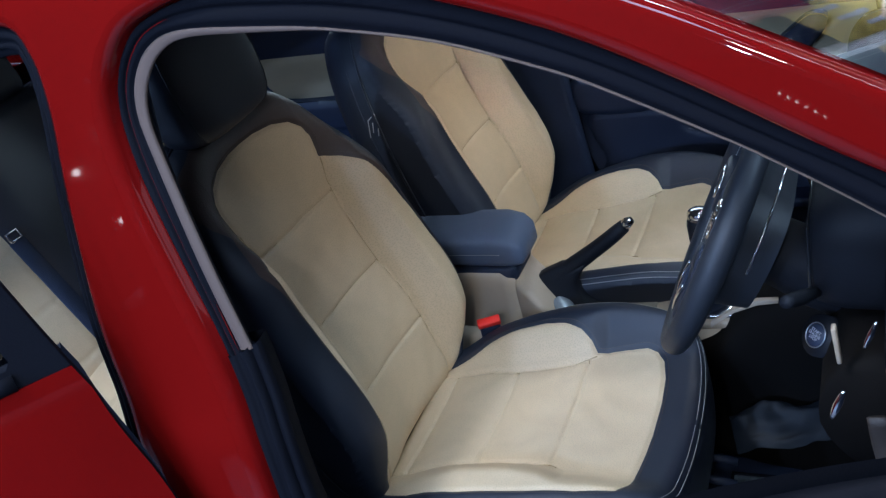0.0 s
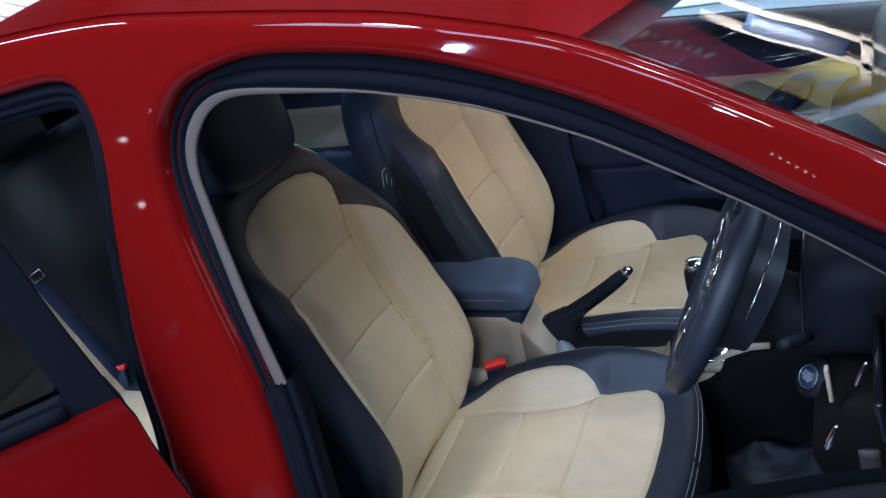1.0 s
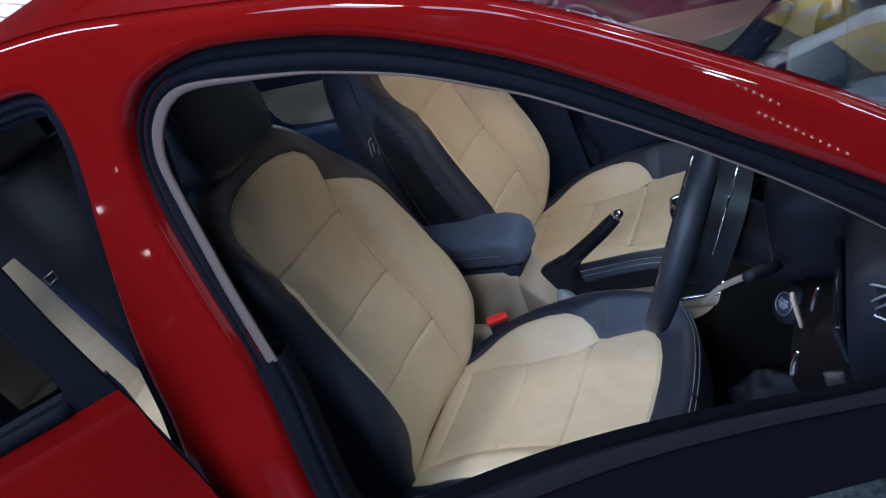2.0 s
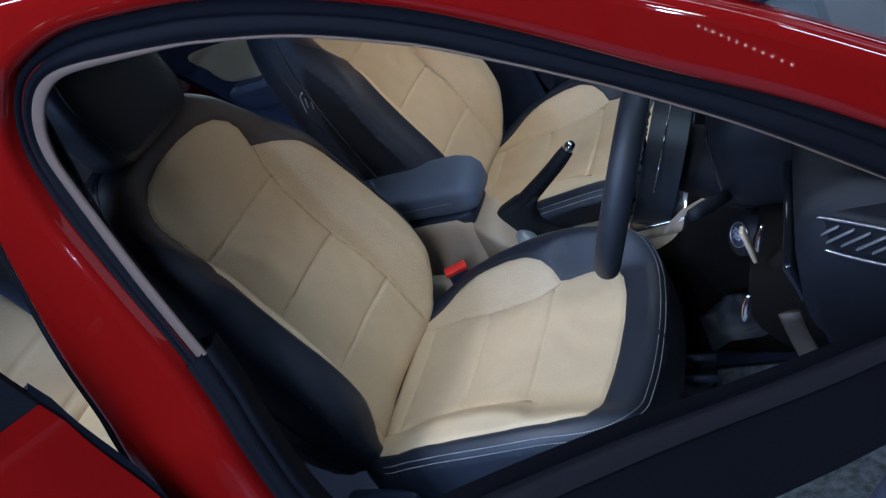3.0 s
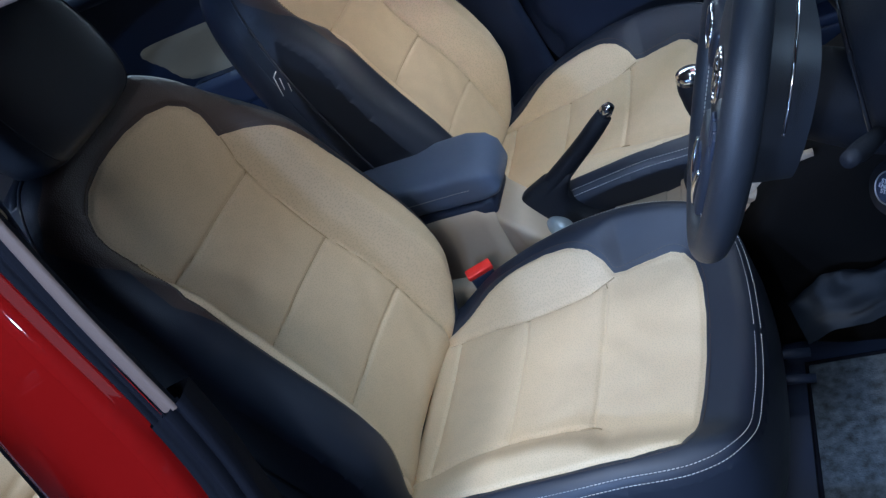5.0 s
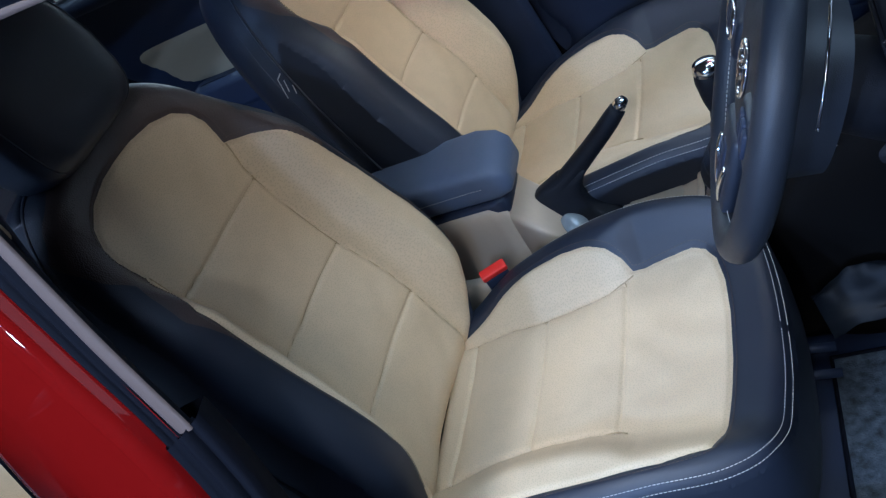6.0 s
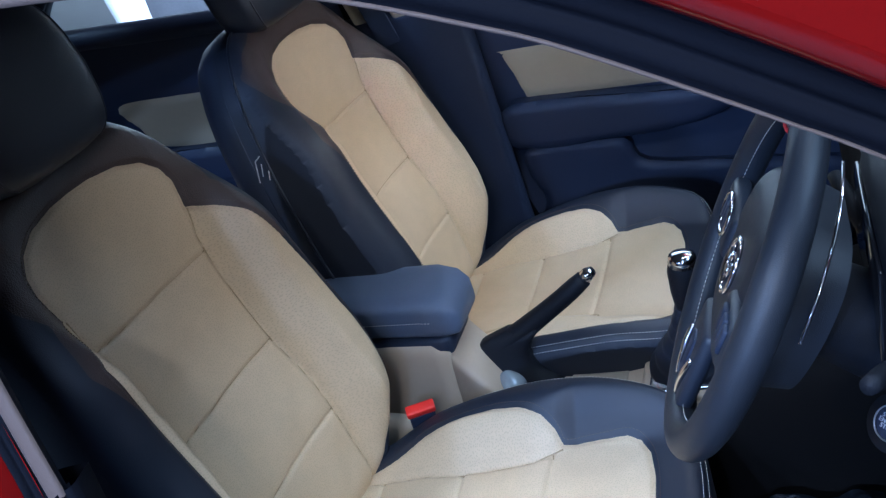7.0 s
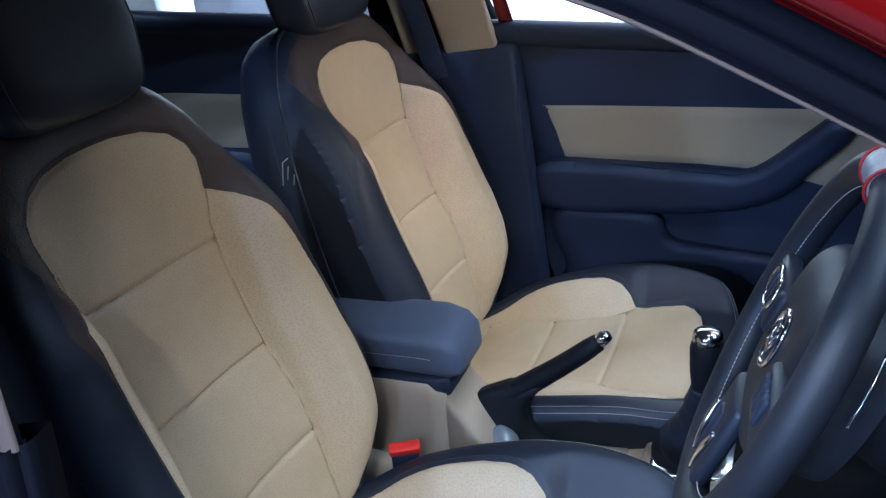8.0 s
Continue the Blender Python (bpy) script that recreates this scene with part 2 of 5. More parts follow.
def cut(V, T, col):
    """Splits triangles along the zero line of column col. Returns (V, T) where it is positive, and where it is negative."""
    s = V[:, col]
    pos = s[T] >= 0
    k = pos.sum(1)
    extra, made = [], {}

    def mid(i, j):
        key = (min(i, j), max(i, j))
        if key not in made:
            t = s[i] / (s[i] - s[j])
            made[key] = len(V) + len(extra)
            extra.append(V[i] + t * (V[j] - V[i]))
        return made[key]
    P, N = list(map(tuple, T[k == 3])), list(map(tuple, T[k == 0]))
    for tri, f in zip(T[(k == 1) | (k == 2)], pos[(k == 1) | (k == 2)]):
        one = int(np.where(f == (f.sum() == 1))[0][0])
        a, b, c = (int(tri[(one + q) % 3]) for q in range(3))
        ab, ac = mid(a, b), mid(a, c)
        (P if f[one] else N).append((a, ab, ac))
        (N if f[one] else P).extend([(ab, b, c), (ab, c, ac)])
    W = np.vstack([V, np.array(extra)]) if extra else V
    out = []
    for L in (P, N):
        L = np.array(L, int).reshape(-1, 3)
        u, inv = np.unique(L, return_inverse=True)
        out.append((W[u], inv.reshape(-1, 3)))
    return out


def smooth(t):
    t = np.clip(t, 0, 1)
    return t * t * (3 - 2 * t)


def mirror(half):
    """A closed outline from its right half, which runs from bottom to top."""
    return [(a, b) for a, b in half] + [(-a, b) for a, b in half[::-1] if a > 0]


def stitches(points, size=0.0026, gap=0.0056, wide=0.0005):
    """Small thread dashes along a 3D line (points dense)."""
    P = np.array(points, float)
    L = np.concatenate([[0], np.cumsum(np.linalg.norm(np.diff(P, axis=0), axis=1))])
    V, F = [], []
    for s in np.arange(0.005, L[-1] - 0.006, gap):
        a = np.array([np.interp(s, L, P[:, k]) for k in range(3)])
        b = np.array([np.interp(s + size * 1.4, L, P[:, k]) for k in range(3)])
        t = b - a
        n = np.linalg.norm(t)
        if n < 1e-6:
            continue
        u = np.cross(t / n, (0.3, 0.2, 0.93))
        u = u / np.linalg.norm(u) * wide
        w = np.cross(u, t / n)
        k = len(V)
        V += [a + u, a + w, a - u, a - w, b + u, b + w, b - u, b - w]
        F += [(k + i, k + (i + 1) % 4, k + 4 + (i + 1) % 4, k + 4 + i) for i in range(4)] + [(k, k + 3, k + 2, k + 1), (k + 4, k + 5, k + 6, k + 7)]
    return V, F


# ---- seats ----
BACK = mirror([(0.0, 0.022), (0.19, 0.022), (0.232, 0.070), (0.252, 0.16), (0.262, 0.30), (0.258, 0.42), (0.247, 0.52), (0.225, 0.62), (0.19, 0.70), (0.14, 0.755), (0.07, 0.77), (0.0, 0.772)])
BACK = spline(BACK, 240, True)
BCREAM = [(0.0, 0.01), (0.160, 0.01), (0.188, 0.06), (0.218, 0.12), (0.232, 0.20), (0.235, 0.29), (0.228, 0.40), (0.210, 0.48), (0.190, 0.532), (0.168, 0.570), (0.153, 0.586),
          (0.146, 0.590), (0.150, 0.610), (0.153, 0.632), (0.147, 0.656), (0.128, 0.678), (0.09, 0.694), (0.04, 0.702), (0.0, 0.703)]
BCREAM = [(max(a, -0.188 - 0.15 * max(0.0, b - 0.47)) if b < 0.6 else a, b) for a, b in mirror(BCREAM)]
BSEAMS = (0.197, 0.354, 0.522)


def back_seam(b):
    """Half width of the backrest's middle panel at the height b."""
    return np.interp(b, (0.06, 0.11, 0.175, 0.26, 0.35, 0.42, 0.515, 0.60), (0.158, 0.153, 0.147, 0.139, 0.131, 0.130, 0.133, 0.147))


def cush_seam(b):
    """Half width of the cushion's middle panel."""
    return np.interp(b, (-0.06, 0.04, 0.15, 0.25, 0.30, 0.33), (0.148, 0.138, 0.127, 0.132, 0.143, 0.158))


def back_depth(a, b, edge):
    """How far the backrest's front stands out."""
    m = np.abs(a)
    w = back_seam(b)
    c = 0.030 + 0.018 * np.minimum(m / w, 1) ** 2
    low = smooth((b - 0.02) / 0.18) * (1 - smooth((b - 0.50) / 0.18))
    c = c + (0.012 + 0.056 * low) * smooth((m - w + 0.004) / 0.054)
    c = c + 0.02 * np.exp(-((b - 0.24) / 0.13) ** 2) * (m < 0.3)
    r = 0.055
    e = np.clip(edge, 0, r)
    return c - (r - np.sqrt(np.maximum(r * r - (r - e) ** 2, 0))) * 0.9


def creases(a, b, kind):
    """Seams pulled into the padding, each a narrow groove in a soft valley, and slight slack in the cover."""
    m = np.abs(a)
    slack = 0.0011 * np.sin(a * 61 + 9 * b + 1.3 * np.sin(b * 37)) * np.sin(b * 43 + 1.1 * np.sin(a * 29))
    if kind == "back":
        w, top, rows, bow = back_seam(b), 0.592, BSEAMS, 0.012
    else:
        w, top, rows, bow = cush_seam(b), 0.315, (0.0, 0.150, 0.297), 0.0
    side = np.abs(m - w)
    d = np.full(np.shape(a), 9.0)
    for h in rows:
        d = np.minimum(d, np.where(m < w, np.abs(b - h - bow * (m / 0.14) ** 2 * (a < 0)), 9))
    near = np.minimum(side + 0.1 * smooth((b - top + 0.05) / 0.055), d)
    side_fade = 1 - smooth((b - top + 0.05) / 0.055)
    return -0.0062 * side_fade * np.exp(-(side / 0.0036) ** 2) - 0.0050 * np.exp(-(d / 0.0024) ** 2) + 0.0045 * (1 - np.exp(-near / 0.022)) - 0.0045 + slack


CUSH = [(-0.10, -0.06), (0.20, -0.06), (0.235, 0.0), (0.255, 0.10), (0.262, 0.25), (0.258, 0.36), (0.243, 0.45), (0.20, 0.505), (0.12, 0.525), (0.0, 0.533),
        (-0.12, 0.530), (-0.21, 0.512), (-0.252, 0.455), (-0.268, 0.36), (-0.274, 0.25), (-0.268, 0.10), (-0.245, 0.0), (-0.205, -0.06)]
CUSH = spline(CUSH, 220, True)
CCREAM = [(-0.10, -0.055), (0.155, -0.055), (0.168, -0.01), (0.186, 0.07), (0.196, 0.14), (0.200, 0.20), (0.196, 0.245), (0.186, 0.278), (0.172, 0.300), (0.158, 0.312), (0.162, 0.340), (0.167, 0.375), (0.172, 0.408), (0.166, 0.428), (0.145, 0.443), (0.10, 0.453), (0.04, 0.457),
          (-0.05, 0.457), (-0.12, 0.453), (-0.18, 0.446), (-0.215, 0.434), (-0.232, 0.37), (-0.238, 0.28), (-0.238, 0.16), (-0.228, 0.05), (-0.205, -0.02), (-0.18, -0.055)]


def cush_height(a, b, edge):
    m = np.abs(a)
    w = cush_seam(b)
    h = -0.020 + 0.008 * np.minimum(m / w, 1) ** 2
    rise = smooth((b + 0.12) / 0.30) * (1 - 0.35 * smooth((b - 0.34) / 0.20))
    h = h + np.where(a > 0, 0.056, 0.038) * rise * smooth((m - w + 0.004) / 0.072) + 0.010 * (a > 0) * smooth((m - 0.19) / 0.03) * smooth((b - 0.12) / 0.15)
    h = h + 0.046 * smooth((b + 0.02) / 0.40) - 0.025 * smooth((0.10 - b) / 0.16)
    r = 0.036
    e = np.clip(edge, 0, r)
    return h - (r - np.sqrt(np.maximum(r * r - (r - e) ** 2, 0)))


def upholstery(outline, cream, depth, kind, step, box):
    """Front cover of a backrest or cushion, cut into cream and black leather along the seam."""
    A, B, T = grid(*box, step)
    edge, inn = sd_poly(A, B, outline), sd_poly(A, B, cream)
    c = depth(A, B, edge)
    c = c + np.where(inn > -0.01, creases(A, B, kind), 0) * smooth((inn + 0.01) / 0.02) - 0.004 * np.exp(-(inn / 0.004) ** 2)
    V = np.stack([A, B, c, edge, inn], 1)
    keep, _ = cut(V, T, 3)
    return cut(*keep, 4)


def wall_ring(outline, levels, depth):
    """The sides and back of a padded shell: rings of the outline, each (inset, depth or None for the cover's edge)."""
    V, F = [], []
    O = np.array(outline)
    nrm = np.roll(O, -1, 0) - np.roll(O, 1, 0)
    nrm = np.stack([nrm[:, 1], -nrm[:, 0]], 1)
    nrm /= np.linalg.norm(nrm, axis=1)[:, None]
    if sd_poly(*(O[:1] + nrm[:1] * 0.01).T, outline)[0] > 0:
        nrm = -nrm
    n = len(O)
    for inset, lev in levels:
        Q = O - nrm * inset
        z = np.full(n, lev) if isinstance(lev, float) else depth(O[:, 0] - nrm[:, 0] * inset, O[:, 1] - nrm[:, 1] * inset, np.full(n, max(inset, 0.0))) - (0.0012 if inset > 0 else 0)
        V += [(x, y, k) for (x, y), k in zip(Q, z)]
    for k in range(len(levels) - 1):
        for j in range(n):
            F.append((k * n + j, k * n + (j + 1) % n, (k + 1) * n + (j + 1) % n, (k + 1) * n + j))
    F.append(tuple((len(levels) - 1) * n + j for j in range(n)))
    return V, F


def edge_line(outline, inset, depth, lift, lo, hi, side=None):
    """A line on the cover, inside the outline by inset; lo, hi: the stretch of its second coordinate; side: +1 or -1."""
    O = spline(list(map(tuple, outline)), 900, True)
    nrm = np.roll(O, -1, 0) - np.roll(O, 1, 0)
    nrm = np.stack([nrm[:, 1], -nrm[:, 0]], 1)
    nrm /= np.linalg.norm(nrm, axis=1)[:, None]
    if sd_poly(*(O[:1] + nrm[:1] * 0.004).T, O)[0] > 0:
        nrm = -nrm
    Q = O - nrm * inset
    ok = (Q[:, 1] > lo) & (Q[:, 1] < hi) & ((Q[:, 0] * side > 0) if side else True)
    start = int(np.argmax(~ok)) if (~ok).any() else 0
    Q, ok = np.roll(Q, -start, 0), np.roll(ok, -start)
    Q = Q[ok]
    return Q, lift


def seat(y, label, belt_side):
    """A front seat in a cream and black cover; its empty stands on the floor below the cushion."""
    s = thing("front_seat", label, "car seat", "front seats", m=pose(0, y, 0.20))
    # local axes of the backrest: a to the car's left, b up along the back, c forward
    tilt = radians(15.0)
    BM = Matrix(((0, -math.sin(tilt), math.cos(tilt), -0.165), (1, 0, 0, 0), (0, math.cos(tilt), math.sin(tilt), 0.225), (0, 0, 0, 1)))
    CM = Matrix(((0, 1, 0, -0.115), (1, 0, 0, 0), (0, 0, 1, 0.307), (0, 0, 0, 1)))
    (cv, ct), (bv, bt) = upholstery(BACK, BCREAM, back_depth, "back", 0.0034, (-0.27, 0.27, -0.02, 0.78))
    back = part("backrest", mesh("backrest", *wall_ring(BACK, [(0.010, None), (0.004, None), (0, None), (0.0, 0.0), (-0.004, -0.03), (0.004, -0.07), (0.02, -0.095), (0.05, -0.108)], back_depth)), BLACK, s, "black leather backrest shell", BM)
    part("insert_panel", mesh("back_insert", cv, ct), CREAM, back, "cream perforated leather panel")
    top_s = np.minimum(bv[:, 1] - 0.47, np.clip(0.006 + 0.24 * (bv[:, 1] - 0.47), 0, 0.060) + sd_poly(bv[:, 0], bv[:, 1], BCREAM))
    (tv, tt), (bv, bt) = cut(np.column_stack([bv, top_s]), bt, 5)
    part("top_panel", mesh("back_top", tv, tt), SEAM, back, "dark brown leather yoke")
    part("border_panel", mesh("back_border", bv, bt), BLACK, back)
    for sgn in (1, -1):
        O = np.array([p for p in BACK if p[0] * sgn > 0.02 and p[1] > 0.02])
        O = O[np.argsort(O[:, 1])]
        part("piping", mesh("piping", *tube(np.column_stack([O[:, 0] + sgn * 0.001, O[:, 1], np.full(len(O), 0.001)]), 0.0028, 6)), BLACK, back)
        part("piping", mesh("piping", *tube(np.column_stack([O[:, 0] + sgn * 0.0025, O[:, 1], np.full(len(O), -0.028)]), 0.0022, 6)), BLACK, back)
    cush = part("cushion", mesh("cushion", *wall_ring(CUSH, [(0.010, None), (0.004, None), (0, None), (-0.004, -0.06), (-0.003, -0.10), (0.012, -0.135), (0.03, -0.14)], cush_height)), BLACK, s, "black leather cushion side", CM)
    (cv, ct), (bv, bt) = upholstery(CUSH, CCREAM, cush_height, "cush", 0.0034, (-0.285, 0.27, -0.07, 0.54))
    part("insert_panel", mesh("cush_insert", cv, ct[:, ::-1]), CREAM, cush, "cream perforated leather panel")
    part("border_panel", mesh("cush_border", bv, bt[:, ::-1]), BLACK, cush)
    # seams across and along the cream panels
    for kind, depth, holder, width, rows, lo, hi, mat in (("back", back_depth, back, back_seam, BSEAMS, 0.07, 0.588, TAN_THREAD), ("cush", cush_height, cush, cush_seam, (0.0, 0.150, 0.297), -0.04, 0.312, TAN_THREAD)):
        lines = [[(sg * float(width(b)), b) for b in np.linspace(lo, hi, 120)] for sg in (1, -1)]
        for h in rows:
            w = float(width(h))
            lines.append([(a, h + (0.012 * (a / 0.14) ** 2 if a < 0 and kind == "back" else 0.0)) for a in np.linspace(-w, w, 80)])
        for line in lines:
            L = np.array(line)
            e = sd_poly(L[:, 0], L[:, 1], BACK if kind == "back" else CUSH)
            z = depth(L[:, 0], L[:, 1], e) + creases(L[:, 0], L[:, 1], kind) + 0.0002
            part("seam", mesh("seam", *tube(np.column_stack([L, z]), 0.0010, 6)), mat, holder, "tan sewn seam")
    # stitching
    for outline, depth, holder, lines in ((BCREAM, back_depth, back, ((-0.006, 0.1, 0.75),)),
                                          (CCREAM, cush_height, cush, ((-0.006, 0.05, 0.6),)), (CUSH, cush_height, cush, ((0.004, 0.0, 0.6), (0.011, 0.0, 0.6)))):
        for inset, lo, hi in lines:
            for side in (1, -1):
                Q, _ = edge_line(outline, inset, depth, 0, lo, hi, side)
                e = sd_poly(Q[:, 0], Q[:, 1], BACK if depth is back_depth else CUSH)
                c = depth(Q[:, 0], Q[:, 1], e) + 0.0006
                tagged(part("stitching", mesh("stitching", *stitches(np.stack([Q[:, 0], Q[:, 1], c], 1)), smooth=False), THREAD if outline is CUSH else BROWN_THREAD, holder, "pale stitching" if outline is CUSH else "brown stitching"), kind="stuff")
    # headrest
    n, V, F = 48, [], []
    prof = [(0.0, 0.55, 0.5), (0.01, 0.80, 0.8), (0.035, 0.93, 0.95), (0.09, 1.0, 1.0), (0.14, 0.97, 0.96), (0.18, 0.86, 0.82), (0.20, 0.62, 0.55), (0.205, 0.3, 0.25)]
    pr = spline(prof, 26)
    for h, fw, fd in pr:
        for j in range(n):
            w = 2 * math.pi * j / n
            ca, sa = math.cos(w), math.sin(w)
            V.append((0.135 * fw * math.copysign(abs(ca) ** 0.55, ca), h, 0.055 * fd * math.copysign(abs(sa) ** 0.6, sa)))
    for k in range(len(pr) - 1):
        for j in range(n):
            F.append((k * n + j, (k + 1) * n + j, (k + 1) * n + (j + 1) % n, k * n + (j + 1) % n))
    F += [tuple(range(n)), tuple((len(pr) - 1) * n + j for j in range(n))[::-1]]
    tilt2 = radians(10.0)
    HM = Matrix(((0, -math.sin(tilt2), math.cos(tilt2), -0.335), (1, 0, 0, 0), (0, math.cos(tilt2), math.sin(tilt2), 0.945), (0, 0, 0, 1)))
    hr = part("headrest", mesh("headrest", V, F), BLACK, s, "black leather headrest", HM)
    for j in (5, 19, 29, 43):
        part("seam", mesh("seam", *tube([V[k * n + j] for k in range(3, 24)], 0.0016, 6)), BLACK, hr)
    for q in (-0.06, 0.06):
        part("post", mesh("post", *tube([(q, -0.06, 0), (q, 0.02, 0)], 0.006)), CHROME, hr)
    # base
    part("seat_base", rounded_box(0.44, 0.44, 0.16, 0.02, 3, pose(0.12, 0, 0.10)), PLASTIC, s)
    for q in (-0.19, 0.19):
        part("rail", rounded_box(0.52, 0.035, 0.04, 0.008, 2, pose(0.12, q, 0.02)), PLASTIC, s)
    part("recline_cover", rounded_box(0.16, 0.03, 0.10, 0.014, 3, pose(-0.12, -0.265 * belt_side, 0.20)), PLASTIC, s)
    return s


driver = seat(-0.345, "cream and black leather driver's seat with perforated panels", 1)
passenger = copy_thing(driver, pose(0, 0.335, 0.182))
for k, (u0, v0, u1, v1) in enumerate(((-0.016, -0.012, 0.012, 0.0), (0.012, 0.0, 0.016, 0.010), (-0.010, -0.002, 0.006, 0.006), (-0.018, 0.004, -0.006, 0.010))):
    pts = [(-0.316 + 1.35 * (-0.26 * u + 0.966 * v), -0.2545, 0.752 + 1.35 * (0.966 * u + 0.26 * v)) for u, v in ((u0, v0), (u1, v1))]
    part("embroidery", mesh("embroidery", *tube(pts, 0.0011, 6)), THREAD, passenger, "pale embroidered mark")
tagged(passenger, "cream and black leather passenger seat beside the centre armrest")

# ---- the car's body ----
SIDE = ((0.0, -0.83), (0.3, -0.85), (0.6, -0.845), (0.8, -0.815), (0.9, -0.785), (1.0, -0.758), (1.2, -0.706), (1.4, -0.655), (1.48, -0.630), (1.56, -0.595))


SS = spline(SIDE, 400)


def side_y(z):
    return np.interp(z, SS[:, 0], SS[:, 1])


FRONT = spline([(-0.045, 0.50), (-0.10, 0.70), (-0.118, 0.83), (-0.148, 0.97), (-0.193, 1.10), (-0.228, 1.21), (-0.240, 1.295), (-0.230, 1.352), (-0.203, 1.395), (-0.160, 1.424), (-0.060, 1.445), (0.060, 1.438), (0.16, 1.424), (0.26, 1.399),
                (0.40, 1.350), (0.52, 1.292), (0.65, 1.220), (0.79, 1.145), (0.93, 1.045), (1.01, 0.93), (1.035, 0.78), (1.02, 0.55), (0.95, 0.40), (0.80, 0.345), (0.5, 0.335), (0.15, 0.34), (0.02, 0.39)], 300, True)
REAR = spline([(-0.335, 0.70), (-0.346, 0.86), (-0.368, 1.01), (-0.365, 1.19), (-0.352, 1.33), (-0.362, 1.405), (-0.40, 1.442), (-0.52, 1.436), (-0.72, 1.405), (-0.95, 1.335), (-1.14, 1.235), (-1.24, 1.12), (-1.22, 0.98),
               (-1.10, 0.78), (-0.97, 0.55), (-0.86, 0.41), (-0.70, 0.35), (-0.50, 0.345), (-0.37, 0.40), (-0.335, 0.55)], 240, True)
RIDGE = ((-2.4, 1.05), (-1.6, 1.22), (-1.2, 1.40), (-0.9, 1.478), (-0.6, 1.512), (-0.35, 1.522), (-0.18, 1.512), (0.12, 1.480), (0.25, 1.456), (0.38, 1.424), (0.50, 1.376), (0.62, 1.318), (0.72, 1.268), (0.80, 1.222), (0.95, 1.128), (1.10, 1.025), (1.16, 0.985))
RS = spline(RIDGE, 200)


def ridge_z(x):
    return np.interp(x, RS[:, 0], RS[:, 1])


car = thing("car", "red saloon car with its front and rear side doors standing open", "car")
EDGE = 0.022
X, Z, T = grid(-2.15, 2.25, 0.20, 1.53, 0.011)
hole = np.minimum(-sd_poly(X, Z, FRONT), -sd_poly(X, Z, REAR)) - EDGE
low = np.minimum(ridge_z(X) - 0.016 - Z, Z - 0.22)
arch = np.minimum(np.hypot(X - 1.68, Z - 0.31), np.hypot(X + 1.32, Z - 0.31)) - 0.345
Y = side_y(Z) + 0.10 * np.clip((np.abs(X) - 1.55) / 0.7, 0, 1) ** 2
keep = np.stack([X, Y, Z, hole, low, arch], 1), T
for k in (3, 4, 5):
    keep, _ = cut(*keep, k)
part("body_side", mesh("body_side", keep[0], keep[1]), RED, car, "glossy red painted body side with door openings")
KL = keep[0].copy()
KL[:, 1] *= -1
part("body_side", mesh("body_side_left", KL, keep[1][:, ::-1]), RED, car)


def ring(contour, offsets, name, mat, parent, label="", sign=1, keep_if=None, m=None):
    """A band swept round an opening: offsets are (inset, depth behind the body side)."""
    O = np.array(contour)
    nrm = np.roll(O, -1, 0) - np.roll(O, 1, 0)
    nrm = np.stack([nrm[:, 1], -nrm[:, 0]], 1)
    nrm /= np.linalg.norm(nrm, axis=1)[:, None]
    if sd_poly(*(O[:1] + nrm[:1] * 0.004).T, contour)[0] < 0:
        nrm = -nrm
    V, F, n = [], [], len(O)
    for off, dep in offsets:
        Q = O + nrm * off
        V += [(x, sign * (y0 + dep), z) for (x, z), y0 in zip(Q, side_y(Q[:, 1]))]
    for k in range(len(offsets) - 1):
        for j in range(n):
            if keep_if is None or keep_if(*O[j]):
                F.append((k * n + j, k * n + (j + 1) % n, (k + 1) * n + (j + 1) % n, (k + 1) * n + j))
    return part(name, mesh(name, V, F), mat, parent, label, m)


def upper(x, z):
    return z > 0.955 if x < 0.0 else z > 0.9


